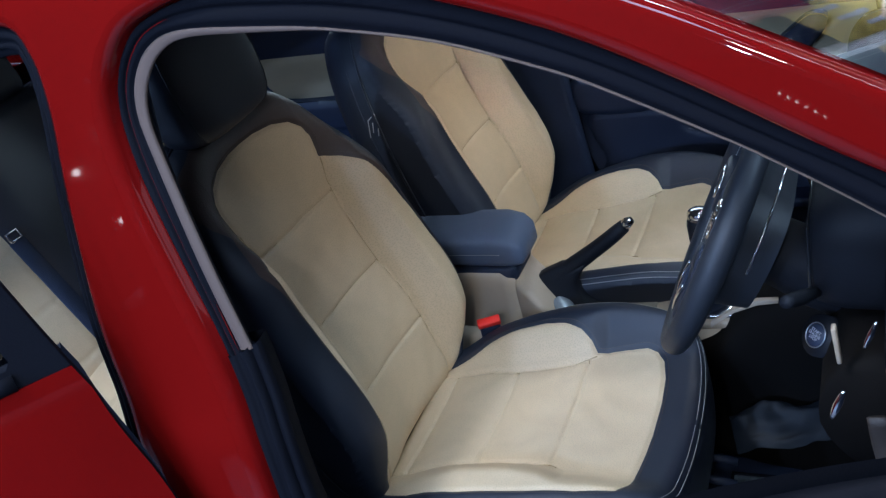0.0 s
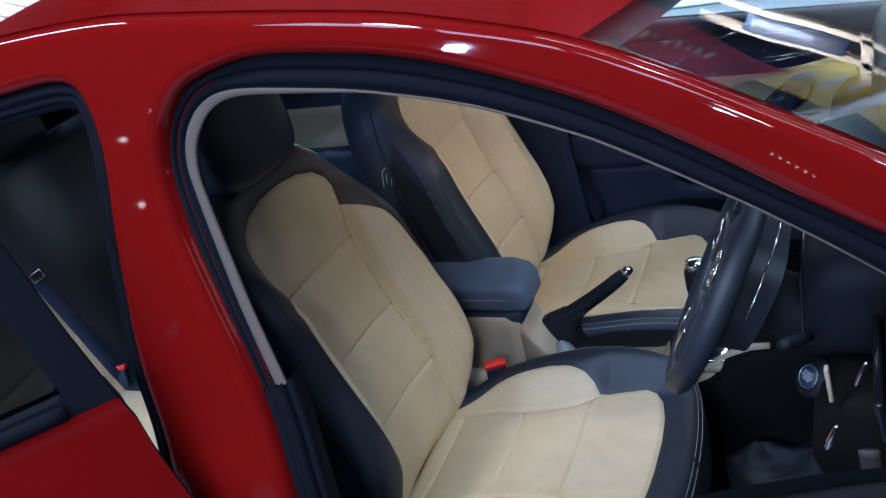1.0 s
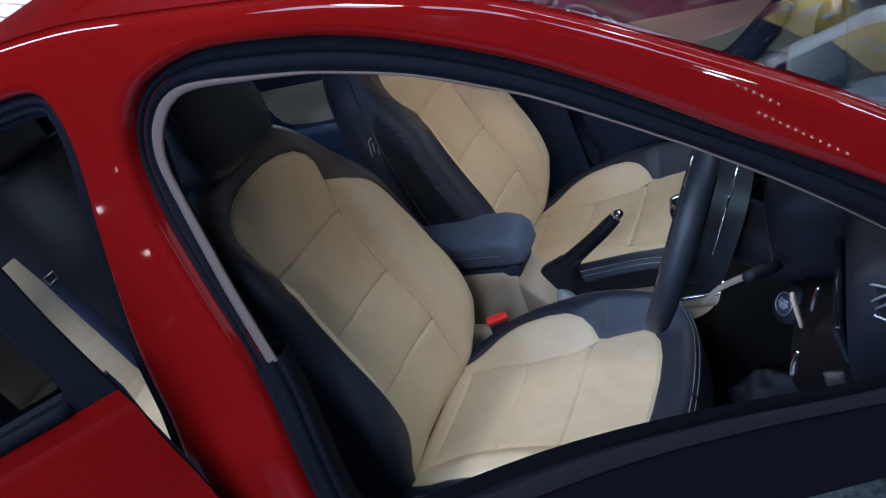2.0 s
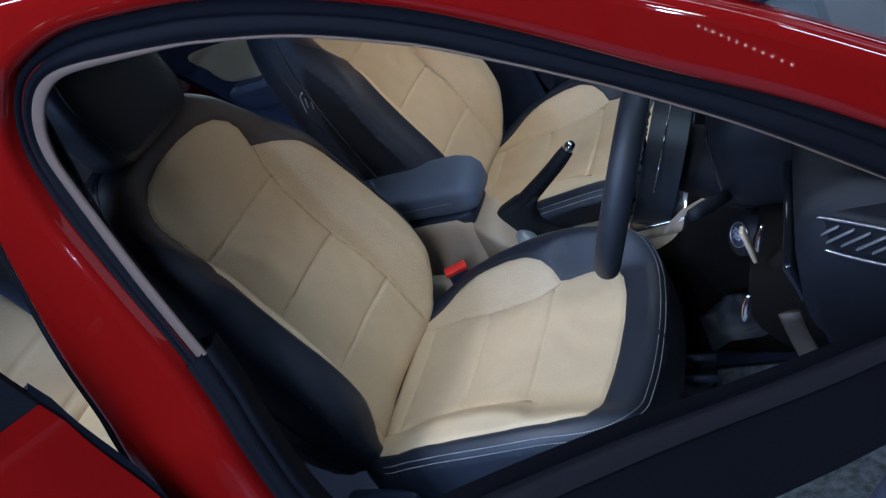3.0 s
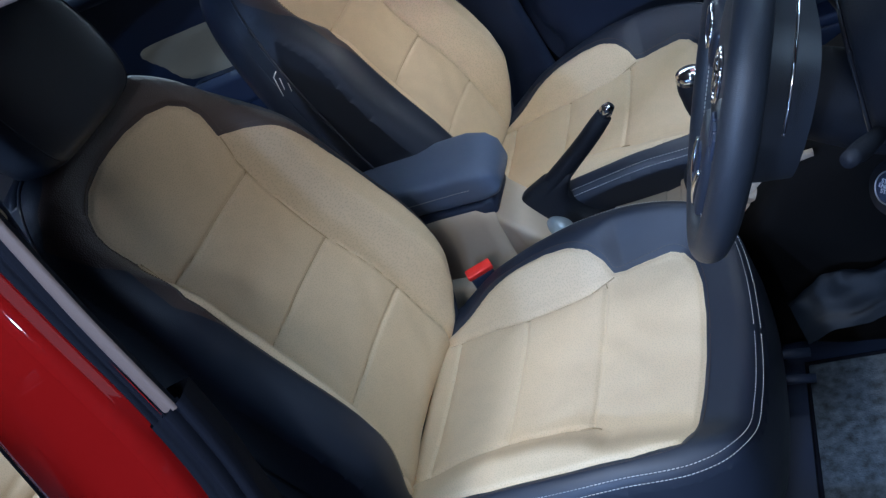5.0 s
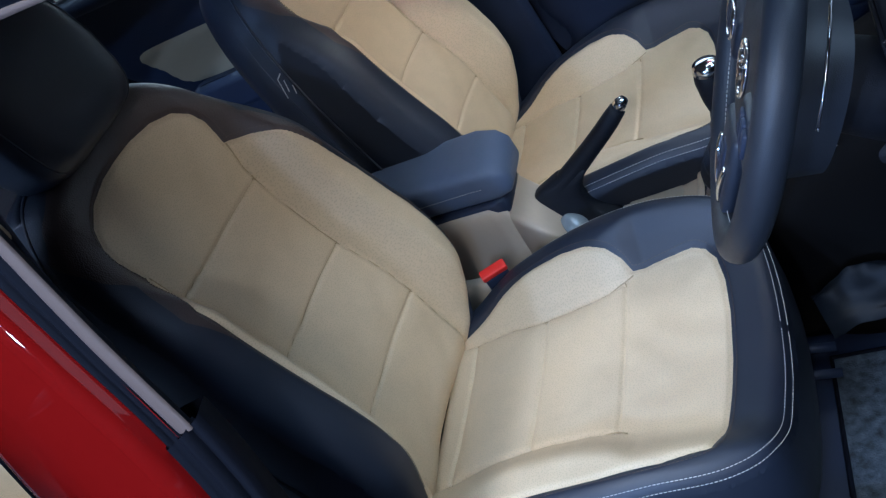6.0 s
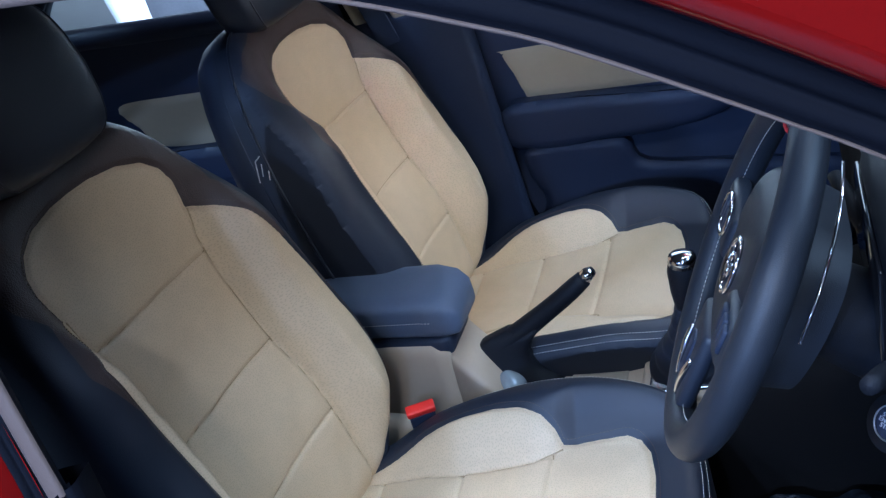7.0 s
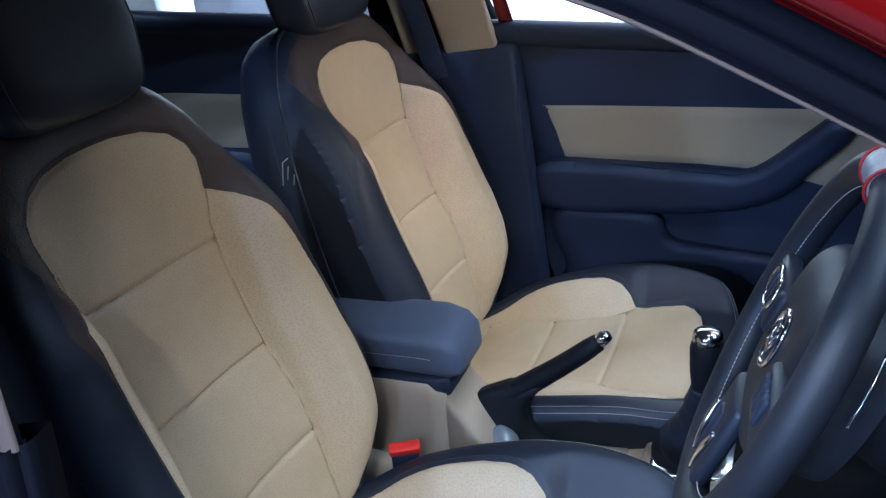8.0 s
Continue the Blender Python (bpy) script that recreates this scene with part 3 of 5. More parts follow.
for sign in (1, -1):
    for C in (FRONT, REAR):
        ring(C, [(-EDGE - 0.001, 0), (-0.016, 0.001), (-0.010, 0.004), (-0.005, 0.008), (-0.001, 0.015), (0, 0.026), (0.006, 0.032), (0.016, 0.033)], "door_flange", RED, car, sign=sign)
        low_part = (lambda x, z: not upper(x, z)) if C is FRONT else None
        ring(C, [(0.001, 0.034), (0.003, 0.022), (0.010, 0.016), (0.018, 0.020), (0.021, 0.029), (0.024, 0.024), (0.031, 0.024), (0.034, 0.034), (0.034, 0.05)], "door_seal", RUBBER, car, "black rubber door seal", sign=sign, keep_if=low_part)
        ring(C, [(0.033, 0.040), (0.035, 0.037), (0.043, 0.037), (0.046, 0.042), (0.046, 0.049)], "pillar_trim", RUBBER, car, sign=sign, keep_if=low_part)
        ring(C, [(0.046, 0.047), (0.040, 0.075), (0.0, 0.080), (-0.04, 0.080)], "pillar_lining", RUBBER, car, "dark pillar lining", sign=sign, keep_if=low_part)
    # upper lining: from the seal inwards to the edge of the greige pillar trim
    n = 130
    edge = spline([(-0.132, 0.966), (-0.150, 1.02), (-0.173, 1.095), (-0.197, 1.19), (-0.214, 1.265), (-0.219, 1.302), (-0.213, 1.337), (-0.196, 1.366), (-0.172, 1.387), (-0.135, 1.400), (-0.075, 1.400), (0.064, 1.387), (0.146, 1.374), (0.226, 1.358), (0.287, 1.341), (0.36, 1.316), (0.41, 1.297), (0.49, 1.259), (0.55, 1.229), (0.60, 1.203), (0.72, 1.132), (0.88, 1.020)], n)
    edge = np.column_stack([edge[:, 0] + 0.004 * (edge[:, 0] < -0.05), side_y(edge[:, 1]) + 0.036, edge[:, 1]])
    arc = np.array([p for p in FRONT if p[1] > 0.90])
    gap = int(np.argmax(np.linalg.norm(np.diff(np.vstack([arc, arc[:1]]), axis=0), axis=1))) + 1
    arc = np.roll(arc, -gap, 0)
    arc = arc if arc[0, 0] < arc[-1, 0] else arc[::-1]
    arc = spline(arc, n)
    arc = np.column_stack([arc[:, 0], side_y(arc[:, 1]) + 0.036, arc[:, 1]])
    V, F = [], []
    shape = ((0.01, 0.0), (0.06, -0.007), (0.18, -0.011), (0.34, -0.010), (0.44, -0.006), (0.50, -0.002), (0.56, -0.005), (0.70, -0.007), (0.86, -0.005), (0.94, 0.001), (1.0, 0.0))
    for w, lift in shape:
        Q = arc * (1 - w) + edge * w
        V += [(x, sign * (y + lift), z) for x, y, z in Q]
    F = [(k * n + j, k * n + j + 1, (k + 1) * n + j + 1, (k + 1) * n + j) for k in range(len(shape) - 1) for j in range(n - 1)]
    part("upper_lining", mesh("upper_lining", V, F), RUBBER, car, "black rubber and cloth lining of the door opening")
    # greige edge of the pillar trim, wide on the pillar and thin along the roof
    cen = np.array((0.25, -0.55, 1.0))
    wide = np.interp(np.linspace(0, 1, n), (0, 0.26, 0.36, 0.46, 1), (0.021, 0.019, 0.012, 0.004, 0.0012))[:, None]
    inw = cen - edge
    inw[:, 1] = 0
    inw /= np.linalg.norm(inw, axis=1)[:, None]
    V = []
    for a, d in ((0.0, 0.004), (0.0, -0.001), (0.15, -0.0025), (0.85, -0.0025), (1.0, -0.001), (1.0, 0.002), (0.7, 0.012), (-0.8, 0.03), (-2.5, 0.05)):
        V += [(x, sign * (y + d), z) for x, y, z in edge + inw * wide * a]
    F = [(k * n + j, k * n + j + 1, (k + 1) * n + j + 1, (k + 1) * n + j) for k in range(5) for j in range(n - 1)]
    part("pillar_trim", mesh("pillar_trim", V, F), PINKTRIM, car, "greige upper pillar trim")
    F = [(k * n + j, k * n + j + 1, (k + 1) * n + j + 1, (k + 1) * n + j) for k in range(5, 8) for j in range(n - 1)]
    part("pillar_lining", mesh("pillar_lining", V, F), RUBBER, car)
    # rounded shoulder between the side and the roof
    xs = np.linspace(-2.15, 1.16, 220)
    rows = [(-0.016, 0.0), (-0.011, 0.0004), (-0.0075, 0.0014), (-0.0045, 0.0034), (-0.002, 0.0075), (-0.0005, 0.0130), (0.0, 0.019), (0.002, 0.0205), (0.0050, 0.0222)]
    V = [(x, sign * (side_y(ridge_z(x) + dz) + dy + 0.10 * max(0, (abs(x) - 1.55) / 0.7) ** 2), ridge_z(x) + dz) for dz, dy in rows for x in xs]
    n = len(xs)
    F = [(k * n + j, k * n + j + 1, (k + 1) * n + j + 1, (k + 1) * n + j) for k in range(len(rows) - 1) for j in range(n - 1)]
    part("roof_shoulder", mesh("roof_shoulder", V, F), RED, car)

# roof skin, from the ridge up over the middle; the windscreen takes over in front of its header line
def ridge_y(x):
    return side_y(ridge_z(x)) + 0.018


X, W, T = grid(-2.3, 1.16, -1.0, 1.0, 0.016)
RY = -ridge_y(X)
Yr = RY * W
crown = np.interp(X, (-2.3, -1.0, 0.0, 0.6, 1.16), (0.05, 0.055, 0.055, 0.07, 0.10))
Zr = ridge_z(X) + 0.004 + crown * (1 - np.abs(W) ** 2.3)
head = 0.40 + 0.13 * (1 - np.abs(W) ** 2.2)
V = np.stack([X, Yr, Zr, head - X, X + 1.15 + 0.1 * (1 - W * W)], 1)
roof, screen = cut(V, T, 3)
roof, rearglass = cut(*roof, 4)
part("roof", mesh("roof", *roof), RED, car, "glossy red roof skin")
part("windscreen", mesh("windscreen", *screen), GLASS, car, "windscreen reflecting the hall")
part("rear_window", mesh("rear_window", *rearglass), GLASS, car)
HL = roof[0].copy()
HL[:, 2] -= 0.045
HL[:, 1] *= 0.97
part("headliner", mesh("headliner", HL, roof[1][:, ::-1]), material("grey_headlining", (0.16, 0.155, 0.15), 0.9, 0, 0.1, 9, 0.4, 500), car)

lamp = part("map_lamp", rounded_box(0.09, 0.14, 0.03, 0.008, 3, pose(0.435, 0.0, 1.372, 0, 18, 0)), material("grey_lamp_housing", (0.3, 0.3, 0.31), 0.5), car, "map lamp housing under the roof")
lens = bpy.data.materials.new("lit_lens")
lens.use_nodes = True
lens.node_tree.nodes["Principled BSDF"].inputs["Emission Color"].default_value = (1.0, 0.97, 0.93, 1)
lens.node_tree.nodes["Principled BSDF"].inputs["Emission Strength"].default_value = 12.0
part("lens", rounded_box(0.05, 0.09, 0.006, 0.002, 2, pose(0.430, 0.0, 1.355, 0, 18, 0)), lens, lamp, "lit lamp lens")

# floor pan, bulkhead, bonnet, tail
part("floor_pan", rounded_box(2.9, 1.56, 0.06, 0.01, 2, pose(-0.25, 0, 0.17)), PLASTIC, car, "dark carpeted cabin floor")
for sign in (1, -1):
    part("sill", rounded_box(1.9, 0.09, 0.14, 0.03, 4, pose(0.05, sign * -0.787, 0.275)), RED, car)
    part("sill_lining", rounded_box(1.9, 0.055, 0.15, 0.01, 3, pose(0.05, sign * -0.712, 0.270)), PLASTIC, car)
    part("sill_trim", rounded_box(1.8, 0.11, 0.03, 0.01, 3, pose(0.05, sign * -0.735, 0.358)), PLASTIC, car)
for sign in (1, -1):
    part("kick_panel", rounded_box(0.24, 0.03, 0.62, 0.01, 2, pose(1.06, sign * -0.715, 0.66)), RUBBER, car)
part("bulkhead", rounded_box(0.05, 1.5, 0.78, 0.01, 2, pose(1.16, 0, 0.57)), RUBBER, car)
part("parcel_shelf", rounded_box(0.40, 1.30, 0.03, 0.01, 2, pose(-1.55, 0, 1.02)), PLASTIC, car)
A, W, T = grid(1.15, 2.25, -1.0, 1.0, 0.03)
hy = -side_y(np.full(A.shape, 0.93)) - 0.02 - 0.10 * np.clip((A - 1.55) / 0.7, 0, 1) ** 2
part("bonnet", mesh("bonnet", np.stack([A, hy * W, 0.955 - 0.16 * ((A - 1.15) / 1.1) ** 2 + 0.06 * (1 - np.abs(W) ** 2.5)], 1), T), RED, car)
A, W, T = grid(-2.15, -1.62, -1.0, 1.0, 0.03)
part("boot_lid", mesh("boot_lid", np.stack([A, 0.70 * W, 1.06 + 0.04 * (1 - np.abs(W) ** 3) + 0.0 * A], 1), T), RED, car)
part("front_bumper", rounded_box(0.30, 1.50, 0.62, 0.09, 5, pose(2.22, 0, 0.52)), RED, car)
part("rear_bumper", rounded_box(0.22, 1.46, 0.80, 0.08, 5, pose(-2.12, 0, 0.64)), RED, car)
for sx in (1.68, -1.32):
    for sy in (-0.74, 0.74):
        V, F = [], []
        for ang in np.linspace(0, 2 * math.pi, 48, endpoint=False):
            for rad, off in ((0.20, -0.085), (0.27, -0.10), (0.305, -0.09), (0.315, -0.06), (0.315, 0.06), (0.305, 0.09), (0.27, 0.10), (0.20, 0.085)):
                V.append((sx + rad * math.cos(ang), sy + off, 0.315 + rad * math.sin(ang)))
        for k in range(48):
            for q in range(8):
                F.append((k * 8 + q, k * 8 + (q + 1) % 8, ((k + 1) % 48) * 8 + (q + 1) % 8, ((k + 1) % 48) * 8 + q))
        wheel = part("wheel", mesh("tyre", V, F), RUBBER, car, "black tyre on a silver rim")
        part("rim", mesh("rim", *join(tube([(sx, sy + math.copysign(0.05, sy), 0.315), (sx, sy + math.copysign(0.075, sy), 0.315)], 0.06, 20),
                                      *[tube([(sx + 0.04 * math.cos(a), sy + math.copysign(0.065, sy), 0.315 + 0.04 * math.sin(a)), (sx + 0.205 * math.cos(a), sy + math.copysign(0.07, sy), 0.315 + 0.205 * math.sin(a))], 0.02, 8) for a in np.linspace(0, 2 * math.pi, 5, endpoint=False)])), SILVER, wheel)


# ---- doors ----
RAKED = np.array([(x - 0.25 * max(0.0, z - 1.03) * max(0.0, 1 + (x + 0.35) / 0.5), z) for x, z in REAR])
def belt(x):
    return 1.062 - 0.050 * x


def inset_line(contour, off):
    O = np.array(contour)
    nrm = np.roll(O, -1, 0) - np.roll(O, 1, 0)
    nrm = np.stack([nrm[:, 1], -nrm[:, 0]], 1)
    nrm /= np.linalg.norm(nrm, axis=1)[:, None]
    if sd_poly(*(O[:1] + nrm[:1] * 0.004).T, contour)[0] < 0:
        nrm = -nrm
    return O + nrm * off


def door(contour, name, label, left, angle, hinge, details):
    """A side door: outer skin, frame, window, inner trim. left: on the car's left; angle: how far it stands open."""
    sg = -1 if left else 1
    swing = Matrix.Translation((*hinge[:2], hinge[4])) @ pose(0, 0, 0, 0, 0, angle) @ Matrix.Translation((-hinge[2], -hinge[3], 0)) if angle else Matrix.Identity(4)
    drop = 0.028 if left else 0.0  # the far doors' window sills lie lower than their ledges
    outer = inset_line(contour, -0.014)
    win = inset_line(contour, 0.040)
    win = np.array([p for p in win if p[1] > belt(p[0]) + 0.012 - drop])
    k = int(np.argmax(np.linalg.norm(np.diff(np.vstack([win, win[:1]]), axis=0), axis=1))) + 1
    win = np.roll(win, -k, 0)
    win = spline(win, 160, False)
    close = np.linspace(win[-1], win[0], 40)[1:-1]
    win = np.vstack([win, close])
    x0, z0 = outer.min(0) - 0.01
    x1, z1 = outer.max(0) + 0.01
    X, Z, T = grid(x0, x1, z0, z1, 0.012)
    keep = np.stack([X, side_y(Z), Z, sd_poly(X, Z, outer), -sd_poly(X, Z, win)], 1), T
    for q in (3, 4):
        keep, _ = cut(*keep, q)
    V, T2 = keep
    skin, frame = cut(np.column_stack([V, belt(V[:, 0]) - 0.004 - drop - V[:, 2]]), T2, 5)

    def flip(v, t, dy=0.0):
        v = v.copy()
        v[:, 1] = sg * (v[:, 1] + dy)
        return v, t if sg > 0 else t[:, ::-1]
    d = part(name, mesh(name, *flip(*skin, -0.004)), RED, car, label, swing)
    part("window_frame", mesh("window_frame", *flip(*frame, -0.002)), RUBBER if angle else RED, d, "black window frame")
    wide = np.where(V[:, 2] < belt(V[:, 0]), 0.085, 0.035)
    lo = np.where(V[:, 2] < 0.6, 0.085 + (0.6 - V[:, 2]) * 0.1, 0)
    inner = V.copy()
    inner[:, 1] = inner[:, 1] + np.maximum(wide, lo)
    inn, upp = cut(np.column_stack([inner, belt(V[:, 0]) - inner[:, 2]]), T2, 5)
    part("inner_trim", mesh("inner_trim", *flip(inn[0], inn[1][:, ::-1])), PLASTIC, d, "black moulded inner trim with a bluish veil in its colour")
    part("inner_frame", mesh("inner_frame", *flip(upp[0], upp[1][:, ::-1])), RUBBER, d)
    ring(outer, [(0, -0.004), (-0.002, 0.002), (-0.002, 0.005)], "edge_lip", RUBBER, d, sign=sg)
    ring(outer, [(-0.002, 0.005), (-0.002, 0.011), (0.001, 0.014)], "edge", RUBBER if angle else RED, d, sign=sg)
    ring(outer, [(0.001, 0.014), (0.006, 0.016), (0.010, 0.036)], "edge_seal", RUBBER, d, sign=sg)
    ring(win, [(-0.001, -0.002), (0.003, 0.004), (0.003, 0.03), (-0.001, 0.036)], "window_seal", RUBBER, d, sign=sg)
    X, Z, T = grid(*[f(win[:, k]) for k in (0, 1) for f in (np.min, np.max)], 0.03)
    pane, _ = cut(np.stack([X, side_y(Z) + 0.012, Z, sd_poly(X, Z, win) + 0.006], 1), T, 3)
    if not (angle and contour is FRONT):
        pv, pt = flip(*pane)
        g = part("pane", mesh("pane", pv, pt[:, ::-1] if left else pt), DARKGLASS if angle else GLASS, d, "side window pane")
        g.visible_shadow = False
    xs = np.linspace(win[:, 0].min() + 0.01, win[:, 0].max() - 0.01, 40)
    part("belt_moulding", mesh("belt_moulding", *tube([(x, sg * (side_y(belt(x) + 0.006) - 0.004), belt(x) + 0.006 - drop) for x in xs], 0.010, 8, flat=1.3)), RUBBER, d)
    part("belt_ledge", mesh("belt_ledge", *tube([(x, sg * (side_y(belt(x)) + 0.062), belt(x) - 0.020) for x in xs], 0.028, 12)), PLASTIC, d)
    if details:
        details(d, sg)
    return d


def panel_slab(poly, y_in, thick, name, mat, parent, label="", rnd=0.012, step=0.012):
    """A padded panel in the x-z plane, proud of the trim towards the cabin (y_in signed: the trim's plane)."""
    P = np.array(poly)
    X, Z, T = grid(P[:, 0].min() - 0.01, P[:, 0].max() + 0.01, P[:, 1].min() - 0.01, P[:, 1].max() + 0.01, step)
    e = sd_poly(X, Z, poly)
    r = np.clip(e, 0, rnd)
    h = thick - (rnd - np.sqrt(np.maximum(rnd * rnd - (rnd - r) ** 2, 0))) * min(1.0, thick / rnd)
    s = -1 if y_in > 0 else 1
    base = -s * (-side_y(Z) - 0.085) if abs(y_in) > 0.7 else y_in
    keep, _ = cut(np.stack([X, base + s * h, Z, e], 1), T, 3)
    V, F = keep[0], keep[1] if s < 0 else keep[1][:, ::-1]
    n = len(P)
    low = thick - rnd * min(1.0, thick / rnd)
    W = [(x, -s * (-side_y(z) - 0.085) + s * (low - k), z) for k in (0, low + 0.02) for x, z in P]
    S = [(i, (i + 1) % n, n + (i + 1) % n, n + i) for i in range(n)]
    return part(name, mesh(name, *join((V, F), (W, S))), mat, parent, label)


def front_trim(d, sg):
    """Inner trim of a front door: pale insert, armrest, pull handle, bin."""
    y = -0.722 * sg
    ins = spline([(-0.031, 0.876), (-0.022, 0.885), (0.30, 0.884), (0.75, 0.872), (0.83, 0.83), (0.80, 0.72), (0.60, 0.70), (0.40, 0.742), (0.20, 0.752), (0.012, 0.752), (-0.002, 0.762), (-0.010, 0.795), (-0.020, 0.835)], 120, True)
    panel_slab(ins, y, 0.006, "insert_panel", FABRIC, d, "cream fabric door insert", 0.006)
    rest = spline([(-0.055, 0.748), (0.10, 0.756), (0.30, 0.742), (0.40, 0.748), (0.50, 0.83), (0.545, 0.868), (0.585, 0.862), (0.575, 0.82), (0.51, 0.745), (0.45, 0.690), (0.36, 0.655), (0.20, 0.640), (-0.045, 0.645)], 120, True)
    panel_slab(rest, y, 0.055, "armrest", PLASTIC, d, "black door armrest with a bluish veil in its colour, sweeping up into a pull handle", 0.02)
    pocket = spline([(-0.03, 0.63), (0.19, 0.632), (0.215, 0.60), (0.235, 0.572), (0.30, 0.558), (0.60, 0.53), (0.85, 0.50), (0.80, 0.42), (0.05, 0.42), (-0.01, 0.50)], 100, True)
    panel_slab(pocket, y, 0.035, "door_bin", PLASTIC, d, "dark door bin", 0.015)


def rear_trim(d, sg):
    y = -0.722 * sg
    ins = spline([(-1.06, 0.905), (-0.80, 0.907), (-0.42, 0.905), (-0.405, 0.86), (-0.42, 0.765), (-0.80, 0.757), (-1.00, 0.765), (-1.05, 0.83)], 100, True)
    panel_slab(ins, y, 0.006, "insert_panel", FABRIC, d, "cream fabric door insert", 0.006)
    rest = spline([(-1.0, 0.752), (-0.7, 0.748), (-0.42, 0.75), (-0.40, 0.70), (-0.45, 0.65), (-0.8, 0.645), (-0.98, 0.66)], 80, True)
    panel_slab(rest, y, 0.05, "armrest", PLASTIC, d, "", 0.02)


door(FRONT, "front_door", "closed front door with cream insert", True, 0, None, front_trim)
door(REAR, "rear_door", "closed rear door with cream insert", True, 0, None, rear_trim)
door(FRONT, "front_door", "red front door standing wide open, window wound down", False, 59.5, (1.041, -0.811, 1.03, -0.78, -0.028), None)
door(RAKED, "rear_door", "red rear door standing ajar", False, 55, (-0.295, -0.855, -0.355, -0.748, -0.045), None)

# far pillar between the doors: pale upper trim in two strips with the belt between
pillar = part("pillar_cover", rounded_box(0.35, 0.05, 0.94, 0.02, 4, pose(-0.225, 0.705, 0.56, 5, -3, 0)), PLASTIC, car, "dark lower pillar cover")
for x, w, lean in ((-0.337, 0.040, -8.5), (-0.210, 0.118, -10.5)):
    part("upper_trim", rounded_box(w, 0.024, 0.43, 0.008, 3, pose(x, 0.606, 1.212, 14, lean, 0)), BEIGE, pillar, "beige upper pillar trim")

part("door_frame_edge", rounded_box(0.030, 0.012, 0.43, 0.004, 2, pose(-0.128, 0.640, 1.212, 14, -10.5, 0)), RED, car, "red edge of the far front door frame")

# ---- seat belts ----
belt_l = thing("seat_belt", "dark seat belt strap on the far pillar", "seat belt")
WEB = material("navy_belt_webbing", (0.022, 0.032, 0.065), 0.7, 0, 0.1, 30, 0.6, 900)
part("strap", rounded_box(0.050, 0.006, 0.90, 0.002, 2, pose(-0.278, 0.612, 1.10, 14, -9.5, 0)), WEB, belt_l)
part("guide", rounded_box(0.07, 0.02, 0.05, 0.008, 3, pose(-0.32, 0.56, 1.40)), PLASTIC, belt_l)
belt_r = thing("seat_belt", "dark seat belt strap behind the driver's seat", "seat belt")
part("strap", rounded_box(0.050, 0.006, 0.80, 0.002, 2, pose(-0.285, -0.635, 0.99, -10, 3, 0)), WEB, belt_r)
part("guide", rounded_box(0.05, 0.02, 0.035, 0.008, 3, pose(-0.262, -0.618, 1.205)), BEIGE, belt_r, "pale belt guide")


def buckle(x, y, z, lean, label):
    b = thing("belt_buckle", label, "belt buckle", "belt buckles", m=pose(x, y, z, 0, lean * 0.9, -62))
    part("housing", rounded_box(0.030, 0.045, 0.085, 0.008, 3, pose(0, 0, -0.045)), PLASTIC, b)
    part("button", rounded_box(0.020, 0.050, 0.014, 0.003, 2, pose(0.004, 0, 0.0)), REDPLASTIC, b, "red release button")
    part("stalk", rounded_box(0.012, 0.03, 0.14, 0.004, 2, pose(-0.002, 0, -0.13)), PLASTIC, b)


buckle(-0.065, -0.100, 0.545, 20, "red-topped belt buckle beside the driver's seat")
buckle(-0.060, 0.105, 0.520, 20, "red-topped belt buckle beside the passenger seat")
buckle(-1.03, -0.25, 0.60, -20, "red-topped belt buckle in the rear bench")

# ---- centre console ----
console = thing("centre_console", "beige centre console between the front seats", "console", m=pose(0, 0.028, 0))


def profile_bar(sections, name, mat, parent, label="", n=28, p=0.35):
    """Lofts rounded-rectangle sections (x, y, z, half width y, half height z) along x."""
    V, F = [], []
    for x, y, z, w, h in sections:
        for j in range(n):
            a = 2 * math.pi * j / n
            V.append((x, y + w * math.copysign(abs(math.cos(a)) ** p, math.cos(a)), z + h * math.copysign(abs(math.sin(a)) ** p, math.sin(a))))
    for k in range(len(sections) - 1):
        for j in range(n):
            F.append((k * n + j, k * n + (j + 1) % n, (k + 1) * n + (j + 1) % n, (k + 1) * n + j))
    F += [tuple(range(n))[::-1], tuple((len(sections) - 1) * n + j for j in range(n))]
    return part(name, mesh(name, V, F), mat, parent, label)


profile_bar([(-0.42, 0.0, 0.36, 0.085, 0.12), (-0.30, 0.0, 0.37, 0.088, 0.125), (0.0, 0.0, 0.355, 0.090, 0.115), (0.20, 0.0, 0.355, 0.090, 0.115), (0.30, 0.0, 0.365, 0.095, 0.12), (0.43, 0.0, 0.37, 0.10, 0.125)], "tunnel", BEIGE, console, "beige plastic tunnel", 40, 0.28)
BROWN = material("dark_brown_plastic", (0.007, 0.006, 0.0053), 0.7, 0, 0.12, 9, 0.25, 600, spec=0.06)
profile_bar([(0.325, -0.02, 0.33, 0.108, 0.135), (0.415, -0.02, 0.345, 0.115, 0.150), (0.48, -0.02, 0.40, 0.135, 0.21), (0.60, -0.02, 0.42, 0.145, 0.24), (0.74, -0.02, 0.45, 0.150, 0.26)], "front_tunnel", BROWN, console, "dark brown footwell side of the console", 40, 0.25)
profile_bar([(0.400, -0.120, 0.545, 0.006, 0.005), (0.447, -0.132, 0.590, 0.006, 0.006), (0.492, -0.142, 0.616, 0.006, 0.006), (0.53, -0.150, 0.626, 0.005, 0.005)], "rim_strip", BEIGE, console, "beige console edge", 24, 0.5)
